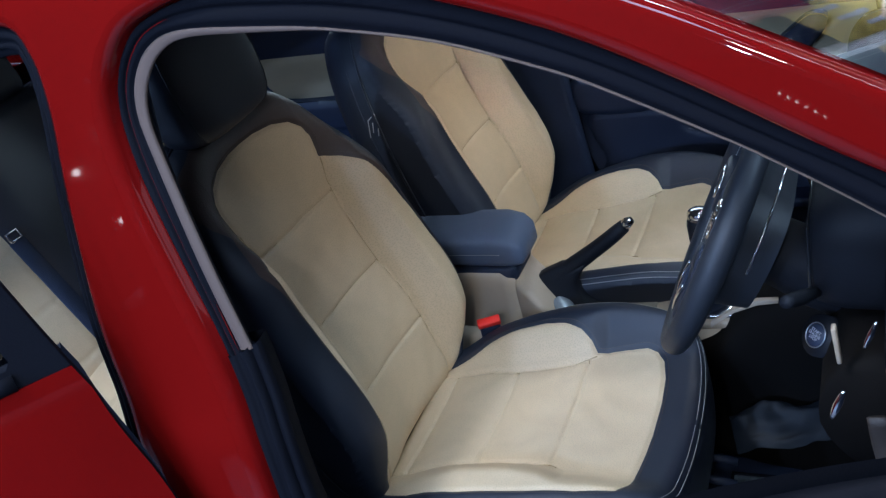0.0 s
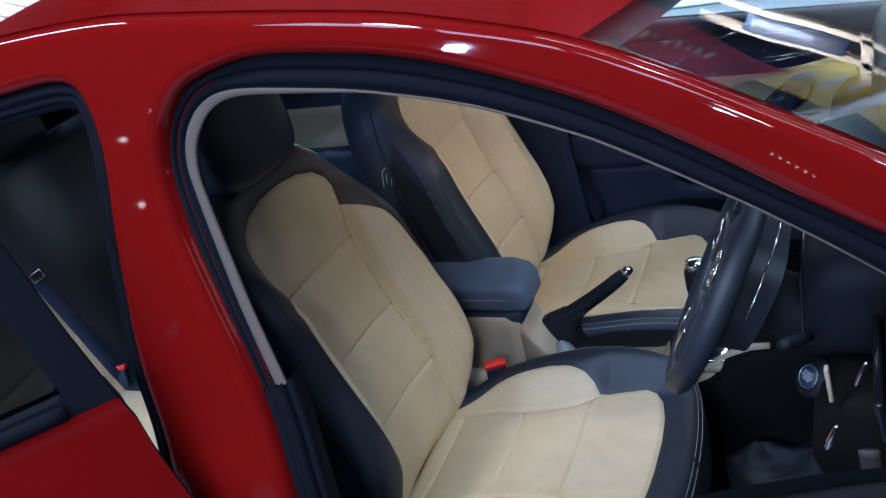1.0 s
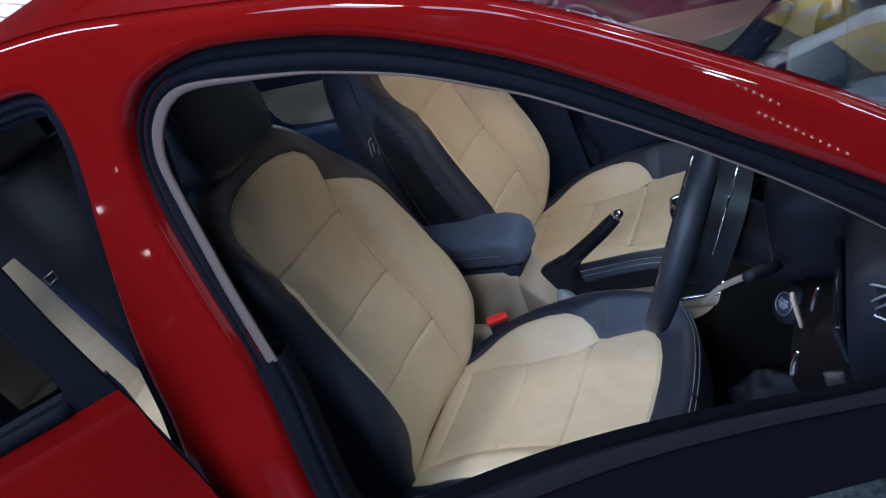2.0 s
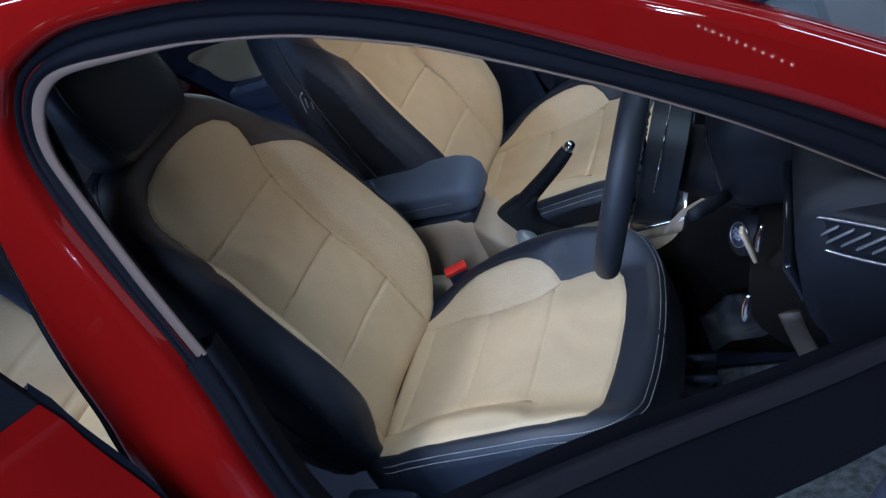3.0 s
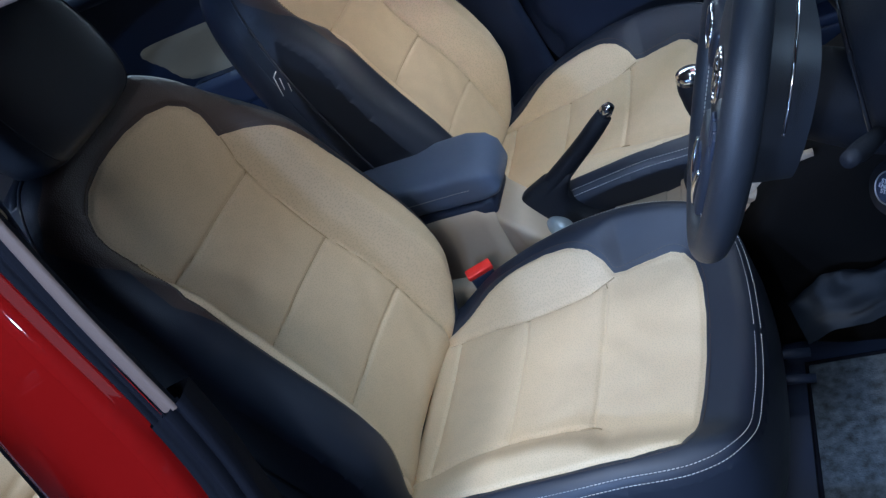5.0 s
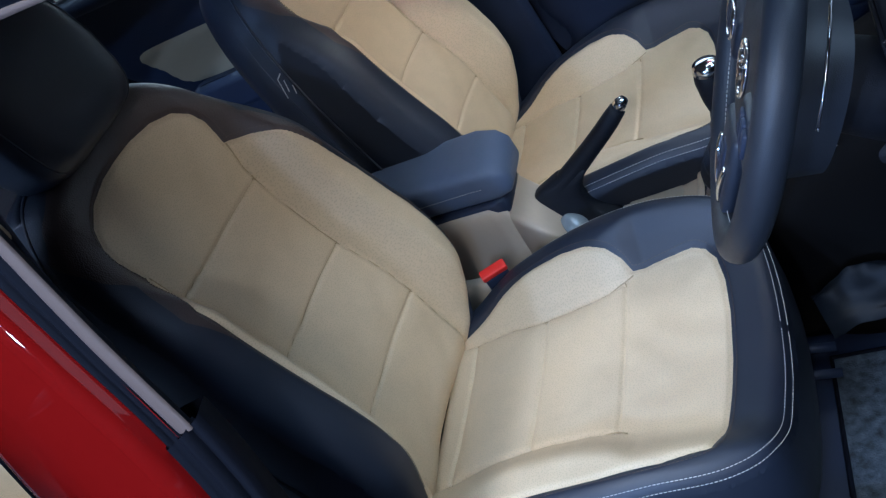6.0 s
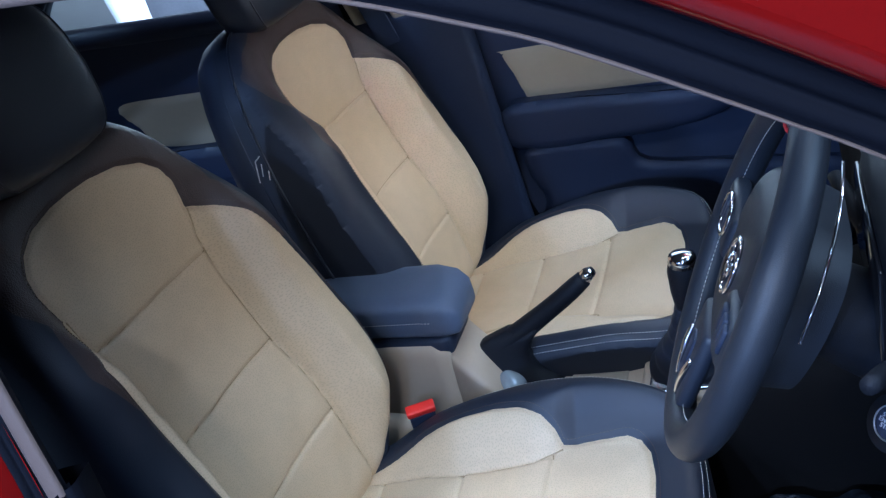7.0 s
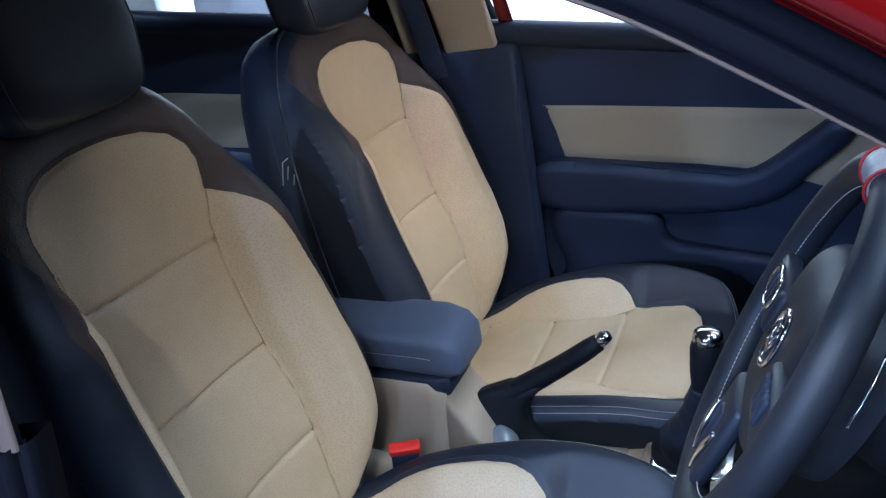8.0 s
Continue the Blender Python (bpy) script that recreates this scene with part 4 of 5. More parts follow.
profile_bar([(-0.40, 0.0, 0.52, 0.062, 0.10), (-0.12, 0.0, 0.53, 0.066, 0.10), (-0.045, 0.0, 0.53, 0.066, 0.10), (-0.015, 0.0, 0.52, 0.064, 0.09)], "bin", BEIGE, console, "beige armrest bin", 40, 0.28)
profile_bar([(-0.015, 0.0, 0.53, 0.064, 0.07), (0.03, 0.0, 0.50, 0.06, 0.04), (0.06, 0.0, 0.48, 0.055, 0.02)], "bin_front", BEIGE, console, "", 40, 0.28)
lid = profile_bar([(-0.36, 0.012, 0.672, 0.05, 0.018), (-0.355, 0.012, 0.672, 0.064, 0.028), (-0.33, 0.012, 0.672, 0.072, 0.036), (-0.05, 0.012, 0.668, 0.072, 0.040), (-0.015, 0.012, 0.662, 0.068, 0.037), (0.004, 0.012, 0.656, 0.058, 0.028), (0.012, 0.012, 0.652, 0.042, 0.012)], "armrest_lid", LID, console, "leather armrest lid, lightened blue-grey as if lit from above", 48, 0.42)
part("stitching", mesh("lid_stitching", *stitches([(x, 0.012 - 0.0725, 0.668) for x in np.linspace(-0.33, -0.05, 60)] + [(-0.05 + 0.058 * math.sin(w), 0.012 - 0.0725 * math.cos(w), 0.668 - 0.010 * math.sin(w)) for w in np.linspace(0.05, 1.57, 24)])), THREAD, lid)
profile_bar([(-0.34, 0.0, 0.615, 0.058, 0.02), (-0.03, 0.0, 0.612, 0.060, 0.022), (-0.012, 0.0, 0.615, 0.055, 0.018)], "hinge_block", PLASTIC, console)
part("storage_tray", rounded_box(0.14, 0.085, 0.012, 0.004, 2, pose(0.215, 0.03, 0.471)), BEIGE, console, "pale coin tray")
part("tray_recess", rounded_box(0.10, 0.05, 0.006, 0.003, 2, pose(0.21, 0.025, 0.4775)), material("greige_tray", (0.33, 0.28, 0.21), 0.5), console)
part("cup_dome", mesh("cup_dome", *tube(spline([(0.057, -0.012, 0.44), (0.057, -0.012, 0.485), (0.057, -0.012, 0.510), (0.057, -0.012, 0.522), (0.057, -0.012, 0.526)], 14), np.array([0.032, 0.032, 0.032, 0.032, 0.032, 0.032, 0.032, 0.032, 0.0315, 0.030, 0.027, 0.021, 0.012, 0.003]), 24)), material("pale_grey_plastic", (0.24, 0.27, 0.29), 0.25, 0.2), console, "pale grey round cap in the cup holder")

# hand brake
def boot(levels, n=36, p=0.5):
    """A soft skirt lofted upwards: levels of (z, x from, x to, y centre, half width)."""
    V, F = [], []
    for z, x0, x1, y, w in levels:
        for j in range(n):
            a = 2 * math.pi * j / n
            V.append(((x0 + x1) / 2 + (x1 - x0) / 2 * math.copysign(abs(math.cos(a)) ** p, math.cos(a)), y + w * math.copysign(abs(math.sin(a)) ** p, math.sin(a)), z + 0.002 * math.sin(3 * a + 40 * z)))
    for k in range(len(levels) - 1):
        F += [(k * n + j, k * n + (j + 1) % n, (k + 1) * n + (j + 1) % n, (k + 1) * n + j) for j in range(n)]
    return V, F + [tuple((len(levels) - 1) * n + j for j in range(n))]


hb = part("brake_boot", mesh("brake_boot", *boot([(0.462, -0.080, 0.146, 0.024, 0.036), (0.478, -0.080, 0.144, 0.024, 0.036), (0.486, -0.076, 0.128, 0.024, 0.033), (0.500, -0.066, 0.110, 0.024, 0.030), (0.520, -0.052, 0.098, 0.025, 0.027), (0.545, -0.022, 0.096, 0.026, 0.023), (0.570, 0.020, 0.108, 0.028, 0.019), (0.588, 0.062, 0.122, 0.030, 0.016)])), DASHBLACK, console, "black hand brake lever with a chrome button")
part("lever", mesh("lever", *tube(spline([(0.02, 0.0250, 0.538), (0.07, 0.0290, 0.568), (0.12, 0.0340, 0.602), (0.17, 0.0380, 0.638), (0.213, 0.0420, 0.672)], 24), np.interp(np.linspace(0, 1, 24), (0, 0.25, 0.6, 0.9, 1), (0.022, 0.0205, 0.0175, 0.0165, 0.0145)), 18)), DASHBLACK, hb)
part("lever_button", mesh("lever_button", *tube([(0.211, 0.0420, 0.671), (0.222, 0.0430, 0.680), (0.230, 0.0435, 0.686)], np.array([0.0125, 0.012, 0.008]), 16)), CHROME, hb, "chrome release button")
# gear lever
gear = part("gear_surround", rounded_box(0.17, 0.17, 0.022, 0.009, 3, pose(0.372, 0.02, 0.492, 0, -6, 0)), BEIGE, console, "beige gear lever surround with a black gaiter")
part("bezel", rounded_box(0.145, 0.14, 0.020, 0.008, 3, pose(0.374, 0.02, 0.500, 0, -6, 0)), CHROME, gear, "dark chrome bezel")
part("gaiter", mesh("gaiter", *tube(spline([(0.362, 0.015, 0.50), (0.368, 0.0, 0.55), (0.375, -0.02, 0.61), (0.382, -0.045, 0.67)], 18), np.interp(np.linspace(0, 1, 18), (0, 0.2, 0.5, 1), (0.062, 0.050, 0.028, 0.014)) * (1 + 0.06 * np.sin(np.arange(18) * 2.1)), 20)), BLACK, gear, "creased black leather gaiter")
part("knob", mesh("knob", *tube(spline([(0.381, -0.043, 0.665), (0.385, -0.054, 0.700), (0.389, -0.061, 0.735), (0.390, -0.064, 0.757)], 14), np.interp(np.linspace(0, 1, 14), (0, 0.4, 0.8, 1), (0.014, 0.020, 0.024, 0.020)), 20)), DASHBLACK, gear)
part("knob_cap", mesh("knob_cap", *tube([(0.390, -0.0635, 0.754), (0.391, -0.065, 0.765), (0.391, -0.065, 0.770)], np.array([0.0215, 0.020, 0.012]), 20)), CHROME, gear, "chrome gear knob cap")

# ---- steering wheel ----
TH = radians(25.1)
SW = Matrix(((0, -math.sin(TH) * -1, -math.cos(TH), 0.490), (1, 0, 0, -0.371), (0, math.cos(TH), math.sin(TH), 0.944), (0, 0, 0, 1)))
# local: a to the car's left, b up along the wheel, c towards the driver
wheel = thing("steering_wheel", "black leather steering wheel with chrome badge and silver lower spoke", "steering wheel", m=SW)
circ = np.linspace(0, 2 * math.pi, 96, endpoint=False)
part("rim", mesh("rim", *tube([(0.186 * math.cos(a), 0.186 * math.sin(a), 0.0) for a in circ], 0.0175 + 0.002 * np.abs(np.cos(circ)), 20, True)), GREYLEATHER, wheel, "stitched dark grey leather rim")
part("stitching", mesh("rim_stitching", *stitches([(0.1655 * math.cos(a), 0.1655 * math.sin(a), 0.004) for a in np.linspace(0, 2 * math.pi, 300)])), THREAD, wheel)
hubprof = spline([(0.0, 0.100), (0.062, 0.097), (0.106, 0.070), (0.120, 0.010), (0.104, -0.058), (0.060, -0.096), (0.0, -0.106)], 40)
HUBM = pose(0, 0, -0.036)
hub = np.vstack([hubprof, hubprof[::-1][1:-1] * (-1, 1)])
X, B, T = grid(-0.124, 0.124, -0.110, 0.104, 0.004)
e = sd_poly(X, B, hub)
rr = np.clip(e, 0, 0.05)
keep, _ = cut(np.stack([X, B, 0.012 + 0.030 * np.sqrt(np.maximum(1 - (1 - rr / 0.05) ** 2, 0)) + 0.0 * X, e], 1), T, 3)
nh = len(hub)
pad = part("airbag_pad", mesh("airbag_pad", *join((keep[0], keep[1]), ([(x, y, 0.012) for x, y in hub] + [(x * 0.9, y * 0.9, -0.04) for x, y in hub], [(i, (i + 1) % nh, nh + (i + 1) % nh, nh + i) for i in range(nh)]))), GREYLEATHER, wheel, "dark grey airbag cover", HUBM)
part("badge_ring", mesh("badge_ring", *tube([(0.029 * math.cos(a), 0.002 + 0.029 * math.sin(a), 0.044) for a in circ[::2]], 0.0032, 10, True)), CHROME, pad, "round chrome badge")
part("badge_disc", mesh("badge_disc", *tube([(0, 0.002, 0.0395), (0, 0.002, 0.0445)], 0.027, 32)), PLASTIC, pad)
part("badge_mark", mesh("badge_mark", *join(*[tube([(x0, y0 + 0.002, 0.046), (x1, y1 + 0.002, 0.046)], 0.0022, 6) for x0, y0, x1, y1 in ((-0.018, 0.012, -0.006, -0.016), (-0.006, -0.016, 0.0, 0.0), (0.0, 0.0, 0.006, -0.016), (0.006, -0.016, 0.018, 0.012), (-0.009, 0.019, 0.0, 0.004), (0.0, 0.004, 0.009, 0.019))])), CHROME, pad)
for sgn in (1, -1):
    sp = part("spoke", rounded_box(0.11, 0.052, 0.022, 0.009, 3, pose(sgn * 0.118, -0.005, 0.002, 0, 0, sgn * 3)), BLACK, wheel)
    if sgn > 0:
        oval = spline([(0.112 + 0.034 * math.cos(a), 0.021 * math.sin(a), 0.0145) for a in np.linspace(0, 2 * math.pi, 14, endpoint=False)], 48, True)
        part("switch_trim", mesh("switch_trim", *tube(oval, 0.0028, 8, True)), CHROME, sp, "chrome ring round the switches")
    for q in range(3):
        part("switch", rounded_box(0.016, 0.028, 0.006, 0.0025, 2, pose(sgn * (0.094 + 0.018 * q), 0.0, 0.014)), PLASTIC, sp)
low = part("lower_spoke", rounded_box(0.085, 0.105, 0.020, 0.009, 3, pose(0.0, -0.118, 0.002)), BLACK, wheel)
for sgn in (1, -1):
    part("spoke_trim", mesh("spoke_trim", *tube(spline([(sgn * 0.034, -0.106, 0.013), (sgn * 0.030, -0.122, 0.0145), (sgn * 0.022, -0.146, 0.0145), (sgn * 0.018, -0.166, 0.012)], 16), np.interp(np.linspace(0, 1, 16), (0, 0.4, 1), (0.003, 0.0042, 0.0025)), 10)), CHROME, low, "bright lower spoke trim")
part("spoke_slot", rounded_box(0.026, 0.060, 0.010, 0.004, 3, pose(0.0, -0.124, 0.010)), PLASTIC, low)
WRAP = material("milky_plastic_film", (0.55, 0.50, 0.48), 0.3, 0, 0.2, 40, 0.3, 220)
arc = np.linspace(radians(78), radians(97), 16)
part("film_wrap", mesh("film_wrap", *tube([(0.186 * math.cos(a), 0.186 * math.sin(a), 0.0) for a in arc], 0.0205 + 0.0012 * np.sin(np.arange(16) * 2.3), 18)), WRAP, wheel, "scrap of milky packing film round the rim")
RIBBON = material("red_ribbon", (0.42, 0.02, 0.02), 0.6, 0, 0.15, 60)
for a0 in (radians(77), radians(98)):
    u, v = np.array((math.cos(a0), math.sin(a0), 0)), np.array((0, 0, 1.0))
    part("ribbon", mesh("ribbon", *tube([0.186 * u + 0.0215 * (u * math.cos(w) + v * math.sin(w)) for w in np.linspace(0, 2 * math.pi, 24, endpoint=False)], 0.0016, 6, True)), RIBBON, wheel, "red ribbon tied round the rim")
part("ribbon", mesh("ribbon", *tube(spline([(0.186 * math.cos(radians(98)), 0.207, 0.006), (0.186 * math.cos(radians(90)), 0.2095, 0.012), (0.186 * math.cos(radians(77)), 0.203, 0.004)], 14), 0.0015, 6)), RIBBON, wheel, "red ribbon tied round the rim")
part("rim_trim", mesh("rim_trim", *tube([(0.150 * math.cos(a), 0.150 * math.sin(a), -0.045) for a in np.linspace(radians(95), radians(168), 50)], 0.0018, 8)), CHROME, wheel, "thin chrome trim arc behind the rim")
column = part("column_shroud", mesh("column_shroud", *tube([(0, -0.005, -0.03), (0, -0.012, -0.09), (0, -0.02, -0.16), (0, -0.02, -0.26)], np.array([0.040, 0.050, 0.055, 0.058]), 24)), DASHBLACK, wheel, "black steering column shroud")
for sgn in (1, -1):
    part("stalk", mesh("stalk", *tube(spline([(sgn * 0.03, 0.0, -0.155), (sgn * 0.09, 0.012, -0.148), (sgn * 0.15, 0.030, -0.120), (sgn * 0.195, 0.044, -0.095)], 14), np.interp(np.linspace(0, 1, 14), (0, 0.5, 0.8, 1), (0.008, 0.008, 0.0105, 0.008)), 14)), DASHBLACK, column, "black control stalk")

# ---- dashboard ----
dash = thing("dashboard", "black and beige dashboard with chrome-ringed side vents", "dashboard")
prof = [(1.14, 1.00), (1.00, 1.045), (0.88, 1.062), (0.79, 1.060), (0.745, 1.045), (0.728, 1.015), (0.722, 0.96), (0.720, 0.90), (0.735, 0.86), (0.77, 0.84), (1.12, 0.82)]
pp = spline(prof, 60)
ys = np.linspace(-0.70, 0.70, 40)
V = [(x, y, z - 0.02 * (abs(y) / 0.7) ** 4) for y in ys for x, z in pp]
F = [(k * 60 + j, k * 60 + j + 1, (k + 1) * 60 + j + 1, (k + 1) * 60 + j) for k in range(39) for j in range(59)] + [tuple(range(60))[::-1], tuple(39 * 60 + j for j in range(60))]
part("top_pad", mesh("top_pad", V, F), DASHBLACK, dash, "black grained upper pad")
prof = [(1.12, 0.84), (0.72, 0.855), (0.665, 0.845), (0.636, 0.81), (0.626, 0.76), (0.644, 0.715), (0.685, 0.672), (0.755, 0.640), (0.85, 0.615), (1.12, 0.595)]
pp = spline(prof, 50)
ys = np.linspace(-0.57, 0.70, 40)
V = [(x, y, z) for y in ys for x, z in pp]
F = [(k * 50 + j, k * 50 + j + 1, (k + 1) * 50 + j + 1, (k + 1) * 50 + j) for k in range(39) for j in range(49)] + [tuple(range(50))[::-1], tuple(39 * 50 + j for j in range(50))]
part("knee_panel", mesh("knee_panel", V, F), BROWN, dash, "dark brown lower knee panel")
part("centre_fascia", rounded_box(0.14, 0.25, 0.42, 0.02, 4, pose(0.735, 0.0, 0.80, 0, -14, 0)), PLASTIC, dash)
hood = profile_bar([(0.618, -0.345, 0.935, 0.120, 0.062), (0.624, -0.345, 0.938, 0.140, 0.078), (0.66, -0.345, 0.945, 0.152, 0.092), (0.80, -0.345, 0.955, 0.160, 0.105), (0.98, -0.345, 0.965, 0.150, 0.085)], "hood", DASHBLACK, dash, "rounded instrument hood", 48, 0.5)
part("dial_glass", rounded_box(0.006, 0.23, 0.10, 0.002, 2, pose(0.616, -0.345, 0.935)), material("dial_black", (0.01, 0.01, 0.012), 0.08), hood, "glossy black dial cover")


DULL = material("dull_silver_plastic", (0.16, 0.165, 0.18), 0.4, 0.3, 0.06, 10)


def vent(y, turn):
    """A corner air vent with slanted slats in a chrome frame."""
    M = pose(0.813, y * 1.012, 0.994, 0, 0, turn)
    v = part("air_vent", rounded_box(0.05, 0.15, 0.056, 0.012, 4, M), DASHBLACK, dash, "side air vent with angled slats")
    lo = [M @ Vector((-0.027, a, b)) for a, b in spline([(-0.066, -0.020), (0.050, -0.024), (0.072, 0.006), (0.055, 0.022), (-0.064, 0.024), (-0.072, 0.0)], 60, True)]
    part("vent_ring", mesh("vent_ring", *tube(lo, 0.0016, 8, True)), SILVER, v, "chrome vent ring")
    for k in range(7):
        part("slat", rounded_box(0.008, 0.0022, 0.046, 0.0008, 1, M @ pose(-0.025, -0.054 + 0.017 * k, 0.001, 52 if y < 0 else -52, 0, 0)), DULL, v)


vent(-0.695, 58)
vent(0.695, -58)
for q, (y0, y1) in enumerate(((-0.70, -0.715), (0.70, 0.715))):
    for lo, hi, rad in ((0.985, 1.018, 0.0035), (0.893, 0.930, 0.005)):
        zs = np.linspace(hi, lo, 10)
        part("dash_trim", mesh("dash_trim", *tube([(0.652 + 0.38 * (z - 0.893), y0 + (y1 - y0) * (1.018 - z) / 0.125, z) for z in zs], rad * np.sin(np.linspace(0.5, 2.7, 10)), 10)), CHROME, dash, "chrome trim piece")
    part("end_cover", mesh("end_cover", *tube(spline([(0.700, y0, 0.885), (0.706, y0 * 1.005, 0.840), (0.720, y1, 0.79), (0.748, y1, 0.72), (0.785, y1, 0.66)], 20), 0.013, 10, flat=0.3)), material("tan_plastic", (0.026, 0.018, 0.013), 0.6, 0, 0.12, 9, 0.25, 600) if q == 0 else BROWN, dash, "tan end cover")
part("edge_strip", rounded_box(0.006, 0.014, 0.055, 0.002, 2, pose(0.652, -0.575, 0.888, 0, -6, 0)), BEIGE, dash, "beige trim sliver")
part("gloss_panel", rounded_box(0.012, 0.20, 0.060, 0.005, 3, pose(0.716, -0.600, 0.925, 0, -8, 0)), material("gloss_black", (0.006, 0.007, 0.010), 0.08), dash, "glossy black fascia panel")


def text_mesh(body, size, depth=0.0004):
    cu = bpy.data.curves.new("words", "FONT")
    cu.body, cu.size, cu.extrude, cu.align_x, cu.align_y, cu.space_line = body, size, depth, "CENTER", "CENTER", 0.8
    ob = bpy.data.objects.new("words", cu)
    scene.collection.objects.link(ob)
    dg = bpy.context.evaluated_depsgraph_get()
    me = bpy.data.meshes.new_from_object(ob.evaluated_get(dg))
    bpy.data.objects.remove(ob)
    return me


SB = look((0.618, -0.464, 0.815), (0.618 - 0.55, -0.464 - 0.45, 0.815 + 0.48)) @ pose(0, 0, 0, 0, 180, 0)
sb = thing("start_button", "round black engine start button with a chrome ring", "button", m=SB)
part("button", mesh("button", *tube([(0, 0, -0.03), (0, 0, -0.002), (0, 0, 0.0)], np.array([0.0165, 0.0165, 0.015]), 32)), PLASTIC, sb)
part("button_ring", mesh("button_ring", *tube([(0.0175 * math.cos(a), 0.0175 * math.sin(a), -0.001) for a in circ[::2]], 0.0009, 8, True)), SILVER, sb, "chrome ring")
part("collar", mesh("collar", *tube([(0, 0, -0.10), (0, 0, -0.006)], 0.030, 28)), DASHBLACK, sb)
part("lettering", text_mesh("START\nENGINE\nSTOP", 0.0066), material("white_print", (0.38, 0.38, 0.41), 0.5), sb, "white printed words", pose(0, 0, 0.0008))

# ---- footwell ----
fm = thing("floor_mat", "grey looped floor mat in the driver's footwell", "mat")
part("mat", rounded_box(0.56, 0.44, 0.016, 0.006, 2, pose(0.70, -0.38, 0.209)), MAT, fm)
part("binding", mesh("binding", *tube([(0.42, -0.60, 0.214), (0.42, -0.16, 0.214), (0.98, -0.16, 0.214), (0.98, -0.60, 0.214), (0.42, -0.60, 0.214)], 0.006, 6)), RUBBER, fm)
cab = thing("pedal_cover", "crumpled dark plastic cover over the pedals", "cover")
V, F = [], []
for i in range(26):
    for j in range(18):
        u, v = i / 25, j / 17
        x, y = 0.425 + 0.21 * u + 0.02 * v, -0.160 - 0.055 * v
        V.append((x, y, 0.425 - 0.055 * v * v - 0.05 * (1 - u) ** 2 + 0.022 * noise.noise((x * 14, y * 34, 3)) + 0.014 * abs(noise.noise((x * 30, y * 60, 7)))))
F = [(i * 18 + j, (i + 1) * 18 + j, (i + 1) * 18 + j + 1, i * 18 + j + 1) for i in range(25) for j in range(17)]
part("sheet", mesh("sheet", V, F), material("dark_film", (0.007, 0.009, 0.012), 0.55, 0, 0.3, 30, spec=0.2), cab)
for q in range(2):
    part("foot_rail", mesh("foot_rail", *tube([(0.36, -0.20 - 0.03 * q, 0.30 - 0.03 * q), (0.44, -0.20 - 0.03 * q, 0.29 - 0.03 * q)], 0.008)), PLASTIC, cab)

# ---- rear bench ----
bench = thing("rear_bench", "cream and black leather rear bench seat", "bench seat")
RB = [(-0.62, 0.0), (0.62, 0.0), (0.63, 0.3), (0.60, 0.60), (0.50, 0.66), (-0.50, 0.66), (-0.60, 0.60), (-0.63, 0.3)]
RB = spline(RB, 200, True)


def rear_cream(A, B, top):
    d = np.full(A.shape, -9.0)
    for c in (-0.42, 0.42):
        d = np.maximum(d, np.minimum(0.145 - np.abs(A - c) - 0.03 * np.maximum(0, (B - 0.35)), np.minimum(B - 0.01, top - B)))
    return d


for nm, top, M, box in (("backrest", 0.48, Matrix(((0, -math.sin(radians(24)), math.cos(radians(24)), -1.05), (1, 0, 0, 0), (0, math.cos(radians(24)), math.sin(radians(24)), 0.50), (0, 0, 0, 1))), 1),
                        ("cushion", 0.42, Matrix(((0, 1, 0, -1.10), (1, 0, 0, 0), (0, 0, 1, 0.49), (0, 0, 0, 1))), 0.78)):
    A, B, T = grid(-0.64, 0.64, -0.01, 0.67, 0.008)
    e = sd_poly(A, B, RB) if box == 1 else np.minimum(0.62 - np.abs(A), np.minimum(B + 0.005, 0.50 - B))
    inn = rear_cream(A, B, top)
    rr = np.clip(e, 0, 0.05)
    c = 0.05 + 0.02 * np.cos(A * 14.9) * -1 - (0.05 - np.sqrt(np.maximum(0.0025 - (0.05 - rr) ** 2, 0))) - 0.004 * np.exp(-(inn / 0.006) ** 2)
    sea = np.minimum(np.abs((B + 0.02) % 0.15 - 0.075), 9)
    c = c - 0.005 * np.exp(-(sea / 0.006) ** 2) * (inn > 0)
    keep, _ = cut(np.stack([A, B, c, e, inn], 1), T, 3)
    cr, bl = cut(*keep, 4)
    fl = (lambda t: t) if box == 1 else (lambda t: t[:, ::-1])
    body = part(nm, mesh("rear_" + nm, bl[0], fl(bl[1])), BLACK, bench, "", M)
    for half in (1, -1):
        side_t = cr[1][(cr[0][cr[1]][:, :, 0].mean(1) * half) > 0]
        used, inv = np.unique(side_t, return_inverse=True)
        part("insert_panel", mesh("rear_insert", cr[0][used], fl(inv.reshape(-1, 3))), CREAM, body, "cream perforated leather panel")
part("bench_base", rounded_box(0.44, 1.20, 0.24, 0.03, 3, pose(-0.86, 0, 0.34)), PLASTIC, bench)
part("back_board", rounded_box(0.06, 1.20, 0.66, 0.02, 3, pose(-1.23, 0, 0.80, 0, -24, 0)), PLASTIC, bench)
for y in (-0.38, 0.0, 0.38):
    part("headrest", rounded_box(0.09, 0.24, 0.16, 0.04, 5, pose(-1.36, y, 1.17, 0, -14, 0)), BLACK, bench, "black rear headrest")
tong = thing("belt_tongue", "metal seat belt tongue lying on the rear bench", "seat belt", m=pose(-1.139, -0.260, 0.878, 0, -24, 0))
part("plate", mesh("plate", *join(tube([(0, -0.016, -0.010), (0, 0.016, -0.010), (0, 0.016, 0.012), (0, -0.016, 0.012), (0, -0.016, -0.010)], 0.003, 6))), CHROME, tong)
